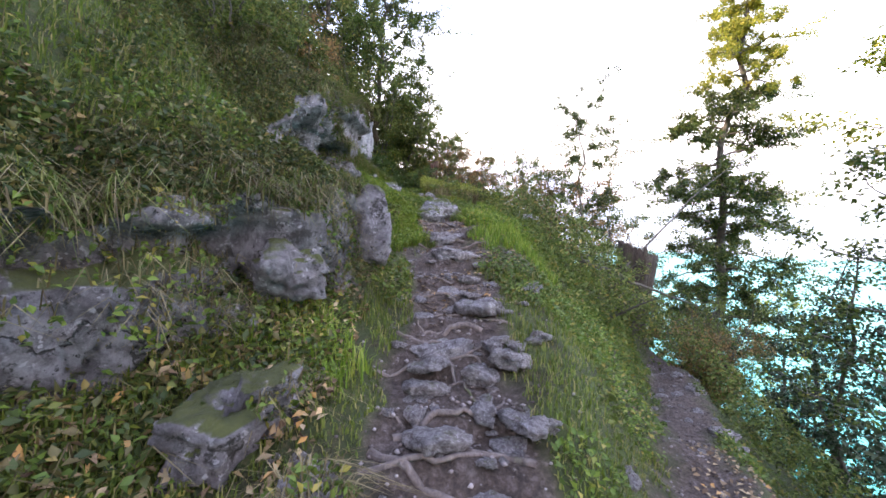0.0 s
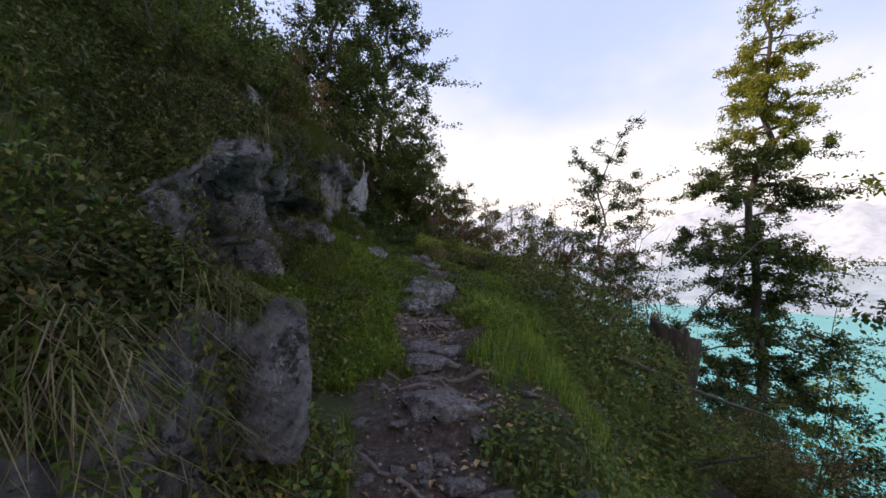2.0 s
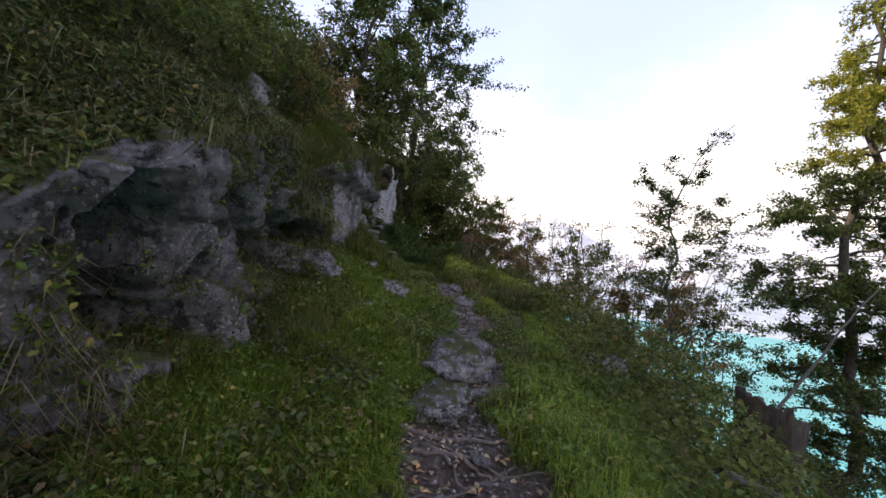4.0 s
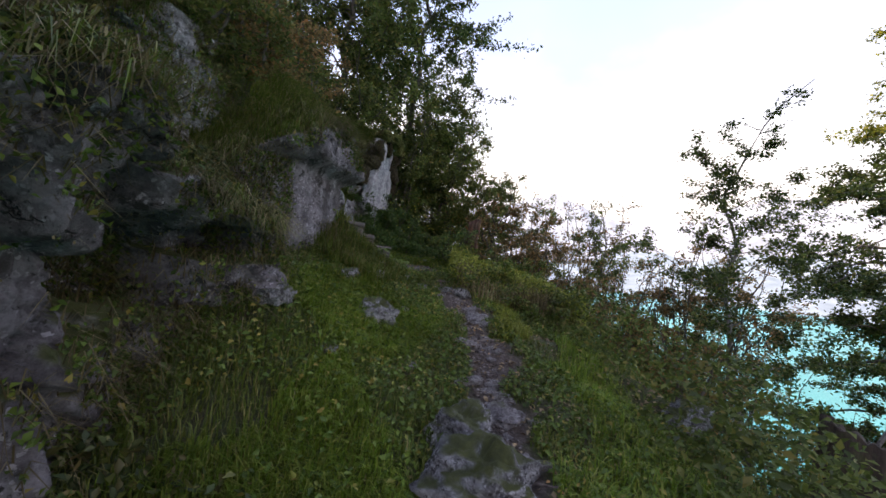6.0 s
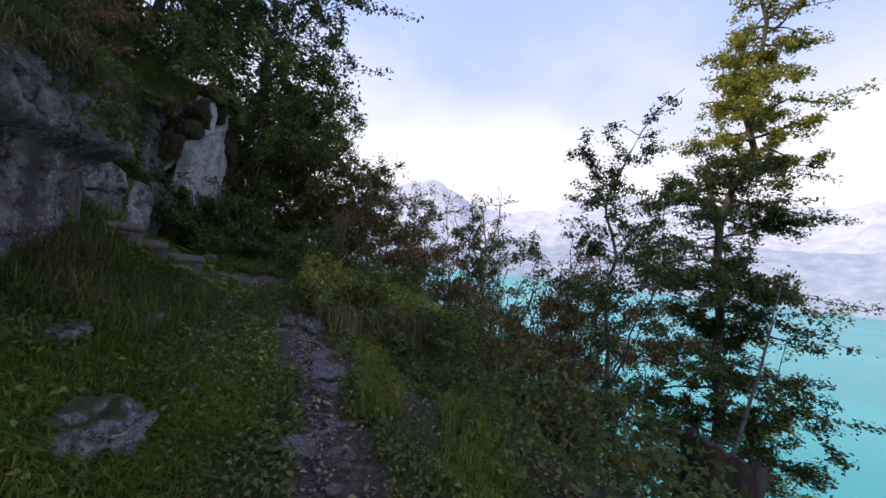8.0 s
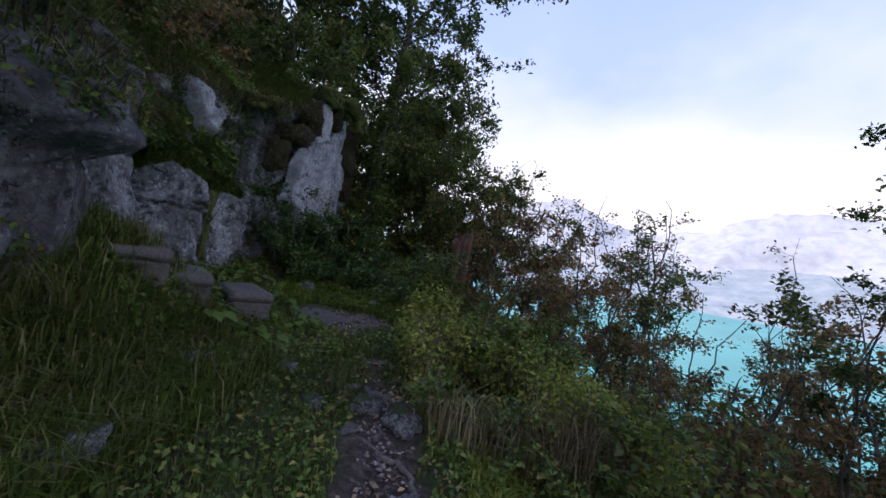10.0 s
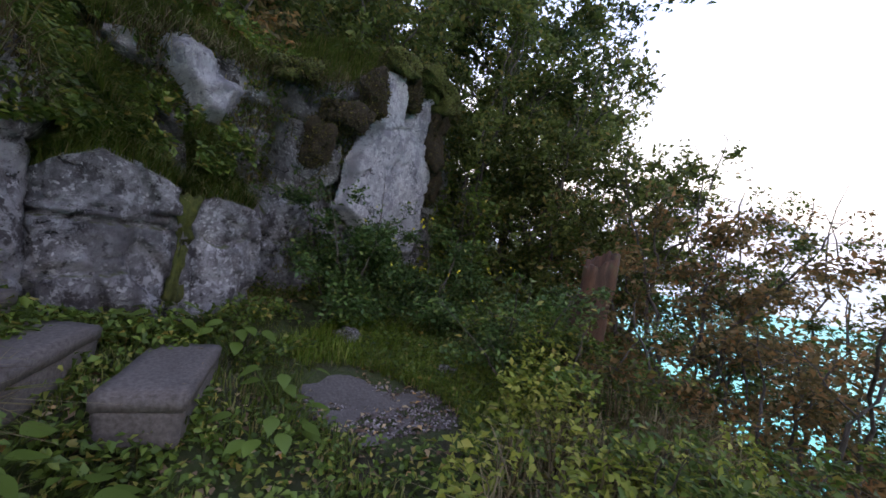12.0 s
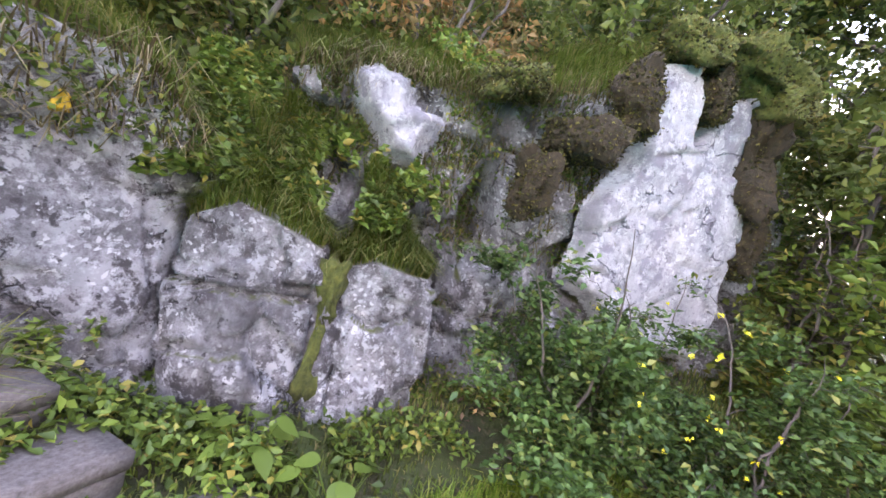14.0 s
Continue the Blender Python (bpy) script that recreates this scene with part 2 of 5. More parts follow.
GRASS = leaf_mat("grass", [(0.0, (0.06, 0.085, 0.014)), (0.4, (0.11, 0.155, 0.022)), (0.75, (0.17, 0.2, 0.04)), (1.0, (0.32, 0.26, 0.11))], 0.4, 0.5)
BRIGHT_GRASS = leaf_mat("bright_grass", [(0.0, (0.1, 0.17, 0.018)), (0.6, (0.18, 0.28, 0.03)), (1.0, (0.34, 0.34, 0.08))], 0.45, 0.5)
DRY_GRASS = leaf_mat("dry_grass", [(0.0, (0.08, 0.055, 0.025)), (0.5, (0.17, 0.13, 0.06)), (1.0, (0.33, 0.27, 0.15))], 0.3, 0.6)
HERB = leaf_mat("herb_leaves", [(0.0, (0.055, 0.085, 0.018)), (0.5, (0.1, 0.16, 0.028)), (0.85, (0.17, 0.23, 0.04)), (1.0, (0.36, 0.27, 0.07))], 0.35, 0.45)
BANK_HERB = leaf_mat("bank_herbs", [(0.0, (0.03, 0.045, 0.015)), (0.45, (0.06, 0.085, 0.022)), (0.7, (0.11, 0.085, 0.035)), (0.9, (0.13, 0.15, 0.035)), (1.0, (0.26, 0.17, 0.06))], 0.3, 0.5)
BRAMBLE = leaf_mat("bramble_leaves", [(0.0, (0.035, 0.07, 0.018)), (0.5, (0.065, 0.125, 0.03)), (0.9, (0.12, 0.19, 0.05)), (1.0, (0.24, 0.24, 0.06))], 0.35, 0.4)
LITTER = leaf_mat("leaf_litter", [(0.0, (0.09, 0.05, 0.03)), (0.5, (0.24, 0.16, 0.09)), (0.85, (0.4, 0.3, 0.18)), (1.0, (0.48, 0.24, 0.07))], 0.1, 0.7)
BUSH = leaf_mat("bush_leaves", [(0.0, (0.06, 0.08, 0.02)), (0.5, (0.11, 0.145, 0.033)), (0.85, (0.18, 0.21, 0.05)), (1.0, (0.3, 0.23, 0.07))], 0.5, 0.45)
AUTUMN = leaf_mat("autumn_leaves", [(0.0, (0.1, 0.085, 0.03)), (0.45, (0.2, 0.14, 0.055)), (0.8, (0.33, 0.2, 0.08)), (1.0, (0.42, 0.2, 0.075))], 0.5, 0.5)
LEAF_A = leaf_mat("tree_leaves", [(0.0, (0.04, 0.06, 0.018)), (0.5, (0.075, 0.11, 0.028)), (0.9, (0.14, 0.17, 0.04)), (1.0, (0.26, 0.22, 0.06))], 0.5, 0.4)
# yellow leaves; on the tall tree this colour paints its sunlit top
LEAF_Y = leaf_mat("sunlit_yellow_leaves", [(0.0, (0.14, 0.16, 0.025)), (0.5, (0.28, 0.29, 0.04)), (1.0, (0.55, 0.46, 0.07))], 0.5, 0.4)
CONIFER = leaf_mat("fir_needles", [(0.0, (0.025, 0.04, 0.018)), (0.6, (0.045, 0.07, 0.032)), (1.0, (0.08, 0.1, 0.04))], 0.15, 0.5)
# bright yellow-green: sunlight painted into the verge strip, own colour of the pale herbs
SUN_GRASS = leaf_mat("sun_yellow_grass", [(0.0, (0.16, 0.2, 0.03)), (0.6, (0.29, 0.33, 0.05)), (1.0, (0.46, 0.43, 0.1))], 0.5, 0.5)
MOSS_FUZZ = leaf_mat("moss_fuzz", [(0.0, (0.02, 0.018, 0.008)), (0.5, (0.05, 0.042, 0.014)), (0.8, (0.1, 0.09, 0.02)), (1.0, (0.2, 0.16, 0.04))], 0.2, 0.8)
FLOWER = leaf_mat("yellow_petals", [(0.0, (0.7, 0.6, 0.03)), (1.0, (0.85, 0.75, 0.08))], 0.3, 0.5)
LICHEN = plain_mat("orange_lichen", [(0.3, (0.45, 0.25, 0.02)), (0.7, (0.65, 0.42, 0.04))], 60)


# ---- the lie of the land ----
def soft_keyed(y, ys, vs):
    return sum(np.interp(y + o, ys, vs) for o in (-0.3, -0.15, 0, 0.15, 0.3)) / 5


def trail_z(y):
    return soft_keyed(y, (-12, -1, 0, 1, 2, 3, 4, 5, 6, 8, 9, 10, 11, 12, 14, 30), (-1.6, -0.25, 0.02, 0.33, 0.72, 1.08, 1.4, 1.68, 1.88, 2.2, 2.35, 2.55, 2.75, 2.9, 3.2, 4.2))


def trail_x(y):
    return soft_keyed(y, (-10, 0, 3, 6, 8, 9, 10, 11, 14), (0.3, 0.1, 0.05, 0.05, -0.1, -0.3, -0.7, -1.2, -1.6))


def bend(y):
    """How far the hillside has swung to the left further along."""
    return -0.16 * np.maximum(np.asarray(y, float) - 15, 0) ** 1.25


def foot_x(y):
    return soft_keyed(y, (-8, 0, 1, 2, 3.3, 4.0, 4.5, 5.6, 6.2, 7.2, 8.0, 8.8, 9.4, 10.5, 12.4, 13.6, 16), (-2.2, -2.15, -1.95, -1.45, -1.1, -1.7, -2.4, -2.5, -2.4, -2.5, -2.4, -2.6, -3.1, -3.2, -3.2, -3.0, -2.9))


def foot_z(y):
    return soft_keyed(y, (-8, 0, 1, 2, 3.3, 4.0, 5.0, 6, 7, 8.2, 9.5, 10.5, 12, 14, 30), (-0.3, 0.8, 1.04, 1.18, 1.42, 1.75, 2.0, 2.5, 3.0, 3.1, 3.22, 3.26, 3.34, 3.7, 5.2))


def cliff_top(y):
    return soft_keyed(y, (-8, 0, 1, 2, 3.3, 4.0, 4.6, 5.6, 6.3, 7.2, 8.2, 9.5, 10.5, 12, 13.5, 15, 30), (0.6, 1.55, 1.65, 1.8, 2.05, 2.4, 3.1, 3.5, 3.4, 3.5, 4.4, 4.5, 4.9, 5.4, 5.4, 4.6, 6.0))


def lower_trail(y):
    return 0.55 + 0.52 * y, -0.12 + 0.02 * y - 0.018 * y * y


def smoothstep(x, a, b):
    t = np.clip((x - a) / (b - a), 0, 1)
    return t * t * (3 - 2 * t)


def land(x, y):
    """Height of the ground."""
    x, y = np.asarray(x, float), np.asarray(y, float)
    x = x - bend(y)
    tz, tx, fx, fz, ct = trail_z(y), trail_x(y), foot_x(y), foot_z(y), cliff_top(y)
    # uphill: bank, rock step, steep meadow
    w = np.maximum(tx - 0.35 - fx, 0.05)
    s = np.clip((tx - 0.35 - x) / w, 0, 1)
    z = tz + (fz - tz) * s ** 1.25
    beyond = fx - x
    z = z + (ct - fz) * smoothstep(beyond, 0.0, np.interp(y, (5.8, 6.3, 7.0, 7.5), (0.3, 0.9, 0.9, 0.3)))
    up = np.maximum(beyond - 0.25, 0)
    z = z + np.minimum(up, 9) * 1.05 + np.clip(up - 9, 0, 40) * 1.0 + np.maximum(up - 49, 0) * 0.15
    # downhill: verge, then a steep fall to the lake
    dn = np.maximum(x - tx - 0.4, 0)
    verge = np.interp(y, (-2, 2, 5, 7, 10, 14), (0.25, 0.3, 0.5, 1.3, 1.6, 1.2))
    fall = 0.25 * np.minimum(dn, verge) + np.clip(dn - verge, 0, 5) * 0.92 + np.clip(dn - verge - 5, 0, 60) * 0.75 + np.maximum(dn - verge - 65, 0) * 0.35
    z = z - fall
    # lower trail branching off to the right
    lx, lz = lower_trail(np.clip(y, -2, 9))
    near = np.exp(-((x - lx) / 0.62) ** 4) * smoothstep(y, -1.5, 0.3) * (1 - smoothstep(y, 7, 9))
    z = z * (1 - near) + np.maximum(lz, z - 0.7) * near
    # shoulder of turf that carries the steps
    z = z + 0.42 * np.exp(-((x + 2.15) / 0.5) ** 2 - ((y - 9.05) / 0.8) ** 2)
    z = z + 0.15 * np.exp(-((x + 1.85) / 0.45) ** 2 - ((y - 10.1) / 0.4) ** 2)
    return np.maximum(z, -75)


def ground_z(x, y):
    p = np.stack([np.ravel(x), np.ravel(y), np.zeros(np.size(x))], 1).astype(float)
    z = land(p[:, 0], p[:, 1])
    on = np.exp(-((p[:, 0] - trail_x(p[:, 1])) / 0.4) ** 2)
    # treads worn behind roots and ledges on the first climb
    h = 0.13
    ph = (z + 0.05 * fbm(p * 2.2, 2, 33)) / h
    fr = ph - np.floor(ph)
    climb = np.exp(-((p[:, 0] - trail_x(p[:, 1])) / 0.42) ** 4) * smoothstep(p[:, 1], 0.4, 1.2) * (1 - smoothstep(p[:, 1], 5.2, 6.5))
    z = z + h * (smoothstep(fr, 0.68, 1.0) - fr) * 0.75 * climb
    return z + fbm(p * 1.6, 3, 3) * 0.07 * (1 - 0.6 * on) + fbm(p * 7.0, 2, 9) * 0.018 + fbm(p * 0.12, 2, 5) * 0.5 * smoothstep(np.hypot(p[:, 0], p[:, 1] - 6), 8, 20)


def gz(x, y):
    return float(ground_z(np.array([x]), np.array([y]))[0])


def spread(near_lo, near_hi, step, lo, hi, grow=1.12):
    mid = list(np.arange(near_lo, near_hi + 1e-6, step))
    a, d = [near_lo], step
    while a[-1] > lo:
        d *= grow
        a.append(a[-1] - d)
    b, d = [near_hi], step
    while b[-1] < hi:
        d *= grow
        b.append(b[-1] + d)
    return np.array(a[:0:-1] + mid + b[1:])


gx, gy = spread(-3.6, 3.6, 0.055, -120, 420), spread(-1.5, 14.5, 0.07, -260, 420)
GX, GY = np.meshgrid(gx, gy)
GZ = ground_z(GX, GY)
nx, ny = len(gx), len(gy)
idx = np.arange(nx * ny).reshape(ny, nx)
quads = np.stack([idx[:-1, :-1].ravel(), idx[:-1, 1:].ravel(), idx[1:, 1:].ravel(), idx[1:, :-1].ravel()], 1)
ground_me = raw_mesh("ground", np.stack([GX.ravel(), GY.ravel(), GZ], 1), quads, smooth=True)


def trail_mask(x, y):
    """1 on trodden earth."""
    p = np.stack([x, y, np.zeros(len(x))], 1)
    wob = fbm(p * 2.6, 4, 21, 0.6) * 0.17
    wid = np.interp(y, (-2, 0, 3, 4.2, 5, 7, 9, 10, 11), (0.42, 0.38, 0.27, 0.2, 0.14, 0.08, 0.08, 0.05, 0.0))
    a = 1 - smoothstep(np.abs(x - trail_x(y)) + wob, wid, wid + 0.14)
    lx, _ = lower_trail(y)
    b = (1 - smoothstep(np.abs(x - lx) + wob, 0.2, 0.5)) * (y > -1.5) * (y < 8)
    return np.maximum(a * (y < 10.3), b)


attr = ground_me.attributes.new("earth", "FLOAT", "POINT")
attr.data.foreach_set("value", trail_mask(GX.ravel(), GY.ravel()).astype(np.float32))

GROUND, n, l, b = node_mat("hillside_soil")
at = n.new("ShaderNodeAttribute")
at.attribute_name = "earth"
fine = noise_node(n, l, 22, 10, rough=0.75)
mid = noise_node(n, l, 3.0, 6)
soil = ramp(n, l, fine.outputs["Fac"], [(0.35, (0.03, 0.019, 0.015)), (0.5, (0.08, 0.054, 0.044)), (0.66, (0.18, 0.138, 0.125))])
turf = ramp(n, l, mid.outputs["Fac"], [(0.3, (0.05, 0.036, 0.02)), (0.5, (0.045, 0.06, 0.014)), (0.7, (0.075, 0.1, 0.02))])
turf2 = mix(n, l, smooth_range(n, l, fine.outputs["Fac"], 0.5, 0.7), turf.outputs[0], (0.13, 0.105, 0.05))
l.new(mix(n, l, at.outputs["Fac"], turf2, soil.outputs[0]), b.inputs["Base Color"])
b.inputs["Roughness"].default_value = 0.95
bump(n, l, fine.outputs["Fac"], b, 1.0, 0.05)
ground = put("ground", ground_me, GROUND)
tagged(ground, "steep grassy hillside with a trodden earth trail", "ground", kind="structure")

# ---- lake and far shore ----
LAKE_Z = -60.0
WATER, n, l, b = node_mat("lake_water")
mid = noise_node(n, l, 0.004, 5)
c = ramp(n, l, mid.outputs["Fac"], [(0.3, (0.01, 0.30, 0.29)), (0.7, (0.03, 0.42, 0.40))])
l.new(c.outputs[0], b.inputs["Base Color"])
b.inputs["Roughness"].default_value = 0.3
b.inputs["Specular IOR Level"].default_value = 0.3
rip = noise_node(n, l, 0.6, 6)
bump(n, l, rip.outputs["Fac"], b, 0.4, 0.5)
lake_me = raw_mesh("lake", [(-3200, -3200, 0), (3200, -3200, 0), (3200, 3400, 0), (-3200, 3400, 0)], [(0, 1, 2, 3)])
lake = put("lake", lake_me, WATER, at=(0, 0, LAKE_Z))
tagged(lake, "milky turquoise mountain lake far below the trail", "lake", kind="structure")


def far_range(name, dist, height, seed, tint, haze_pale):
    """A mountain range across the lake: a strip of slopes with its own relief, haze painted into its colour."""
    m, n, l, b = node_mat(name)
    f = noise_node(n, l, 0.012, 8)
    c = ramp(n, l, f.outputs["Fac"], [(0.35, tint), (0.55, tuple(v * 1.25 for v in tint)), (0.7, haze_pale)])
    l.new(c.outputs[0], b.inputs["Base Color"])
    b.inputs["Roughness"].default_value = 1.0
    # faint glow of the slopes themselves, standing in for lit haze over the lake
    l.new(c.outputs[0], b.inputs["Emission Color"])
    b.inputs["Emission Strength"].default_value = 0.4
    az = np.radians(np.linspace(-75, 150, 260))
    up = np.linspace(0, 1, 14)
    A, U = np.meshgrid(az, up)
    p = np.stack([A.ravel() * 6, U.ravel() * 2, np.full(A.size, seed * 3.1)], 1)
    crest = height * (0.75 + 0.2 * fbm(np.stack([A.ravel() * 5, 0 * A.ravel(), np.full(A.size, seed)], 1), 5, seed))
    r = dist + 900 * U.ravel() ** 1.2 + 120 * fbm(p, 4, seed + 4)
    z = LAKE_Z - 5 + crest * (U.ravel() ** 1.1 + 0.08 * fbm(p * 2, 4, seed + 8) * U.ravel())
    k = np.arange(A.size).reshape(A.shape)
    q = np.stack([k[:-1, :-1].ravel(), k[:-1, 1:].ravel(), k[1:, 1:].ravel(), k[1:, :-1].ravel()], 1)
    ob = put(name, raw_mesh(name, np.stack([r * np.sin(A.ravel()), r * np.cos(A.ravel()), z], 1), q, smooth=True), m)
    return tagged(ob, "pale mountain slopes across the lake, haze painted into their colour", "mountains", kind="structure")


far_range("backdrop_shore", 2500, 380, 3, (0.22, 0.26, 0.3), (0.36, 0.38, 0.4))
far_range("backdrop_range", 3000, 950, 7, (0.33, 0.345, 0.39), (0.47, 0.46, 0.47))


# ---- rocks ----
def ico_points(level):
    bm = bmesh.new()
    bmesh.ops.create_icosphere(bm, subdivisions=level, radius=1.0)
    v = np.array([p.co[:] for p in bm.verts])
    f = np.array([[q.index for q in p.verts] for p in bm.faces])
    bm.free()
    return v, f


ICO = {k: ico_points(k) for k in (2, 3, 4, 5, 6)}


def rock_mesh(name, size, seed, level=5, planes=16, rough=0.13, box=0.8, strata=0.0):
    """A broken block: a ball cut by many planes, then worn by noise. size: full extents."""
    rng = np.random.default_rng(seed)
    v, f = ICO[level]
    nrm = rng.normal(size=(planes, 3))
    nrm /= np.linalg.norm(nrm, axis=1)[:, None]
    axes = np.concatenate([np.eye(3), -np.eye(3)]) + rng.normal(size=(6, 3)) * 0.13
    axes /= np.linalg.norm(axes, axis=1)[:, None]
    dist = np.concatenate([rng.uniform(0.8, 1.12, planes), rng.uniform(box * 0.92, box * 1.1, 6)])
    cos = np.maximum(v @ np.concatenate([nrm, axes]).T, 1e-3)
    r = np.minimum((dist / cos).min(1), 1.35)
    half = np.array(size) / 2 / box * 0.88
    p = v * r[:, None] * half
    s = max(size)
    q = p / s * 3 + seed * 7.7
    d = fbm(q, 5, seed) * rough * s * 0.5
    if strata:
        lay = p[:, 2] * strata + fbm(q * 0.6, 2, seed + 50) * 0.7
        d = d - 0.035 * s * smoothstep(np.abs((lay % 1.0) - 0.5), 0.36, 0.46)
    # broken facets: each vertex belongs to a shard with its own step and tilt
    for count, amp in ((26, 0.55), (110, 0.26)):
        seeds = rng.normal(size=(count, 3))
        seeds /= np.linalg.norm(seeds, axis=1)[:, None]
        w = v + 0.12 * np.stack([fbm(q * 1.3 + 5 * a, 2, seed + 60 + a) for a in range(3)], 1)
        near = (w @ seeds.T).argmax(1)
        step = rng.uniform(-1, 1, count)
        tilt = rng.normal(size=(count, 3)) * 2.2
        d = d + amp * rough * s * (0.5 * step[near] + ((v - seeds[near]) * tilt[near]).sum(1) * 0.35)
    d = d + fbm(q * 5, 4, seed + 70, 0.6) * rough * s * 0.16
    p = p + v * d[:, None]
    return raw_mesh(name, p, tris=f, smooth=level > 5)


def outcrop(label, origin, group=""):
    return base_empty("rock_outcrop", origin, label, "rock", group)


def block(parent, at, size, turn, seed, material, level=5, name="block", **kw):
    o = Vector(parent.location)
    ob = put(name, rock_mesh(name, size, seed, level, **kw), material, parent, Vector(at) - o)
    ob.rotation_euler = [radians(a) for a in turn]
    if name in ("block", "moss_cushion"):
        me = ob.data
        co, no = np.empty(len(me.vertices) * 3, np.float32), np.empty(len(me.vertices) * 3, np.float32)
        me.vertices.foreach_get("co", co)
        me.vertex_normals.foreach_get("vector", no)
        rot = np.array(Euler(ob.rotation_euler).to_matrix())
        (CLAD if name == "block" else MOSSY).append((co.reshape(-1, 3) @ rot.T + np.array(at), no.reshape(-1, 3) @ rot.T))
    return ob


CLAD, MOSSY, SOD = [], [], []
BRINK = []


def cells(u, v, seed):
    """Jittered cells over a plane: three random numbers of the nearest one, the offsets from its middle, and the distance to its border."""
    iu, iv = np.floor(u).astype(np.int64), np.floor(v).astype(np.int64)
    d1, d2 = np.full(u.shape, 9.0), np.full(u.shape, 9.0)
    bu, bv = np.zeros(u.shape, np.int64), np.zeros(u.shape, np.int64)
    ou, ov = np.zeros(u.shape), np.zeros(u.shape)
    for a in (-1, 0, 1):
        for b in (-1, 0, 1):
            du = u - (iu + a + 0.5 + 0.42 * hash3(iu + a, iv + b, iu * 0, seed))
            dv = v - (iv + b + 0.5 + 0.42 * hash3(iu + a, iv + b, iu * 0 + 1, seed))
            d = np.hypot(du, dv)
            near = d < d1
            d2 = np.where(near, d1, np.minimum(d2, d))
            d1, ou, ov = np.where(near, d, d1), np.where(near, du, ou), np.where(near, dv, ov)
            bu, bv = np.where(near, iu + a, bu), np.where(near, iv + b, bv)
    return [hash3(bu, bv, bu * 0 + k, seed + 1) for k in (2, 3, 4)], ou, ov, d2 - d1


def fractured(u, z, seed, amp=1.0):
    """Relief of jointed limestone: leaning blocks, chips on them, open joints and fine grain."""
    q = np.stack([u, z, u * 0], 1)
    wu, wz = u + 0.1 * fbm(q * 2.0, 3, seed), z + 0.1 * fbm(q * 2.0, 3, seed + 9)
    out = 0
    for cu, cz, step, joint, gap in ((0.62, 0.5, 0.1, 0.12, 0.06), (0.24, 0.3, 0.05, 0.045, 0.08), (0.09, 0.1, 0.016, 0.012, 0.12)):
        (r1, r2, r3), du, dv, edge = cells((wu + 0.25 * wz) / cu, (wz - 0.12 * wu) / cz, seed + int(100 * cu))
        out = out + step * (0.6 * r1 + 1.1 * r2 * du + 1.3 * r3 * dv) - joint * np.exp(-edge / gap) * (0.5 + 0.5 * r3)
    return amp * out + 0.05 * amp * fbm(q * 1.1, 3, seed + 20) + 0.012 * fbm(q * 9, 4, seed + 30, 0.65)


def run_along(line, step):
    """Evenly spaced points of a rounded line in plan, with their outward sides (towards the trail)."""
    p = np.array(line, float)
    d = np.r_[0, np.cumsum(np.hypot(*np.diff(p, axis=0).T))]
    s = np.arange(0, d[-1], step)
    xy = np.stack([sum(np.interp(s + o, d, p[:, k]) for o in (-0.12, -0.06, 0, 0.06, 0.12)) / 5 for k in (0, 1)], 1)
    t = np.gradient(xy, axis=0)
    t /= np.linalg.norm(t, axis=1)[:, None]
    return s, xy, np.stack([t[:, 1], -t[:, 0]], 1)


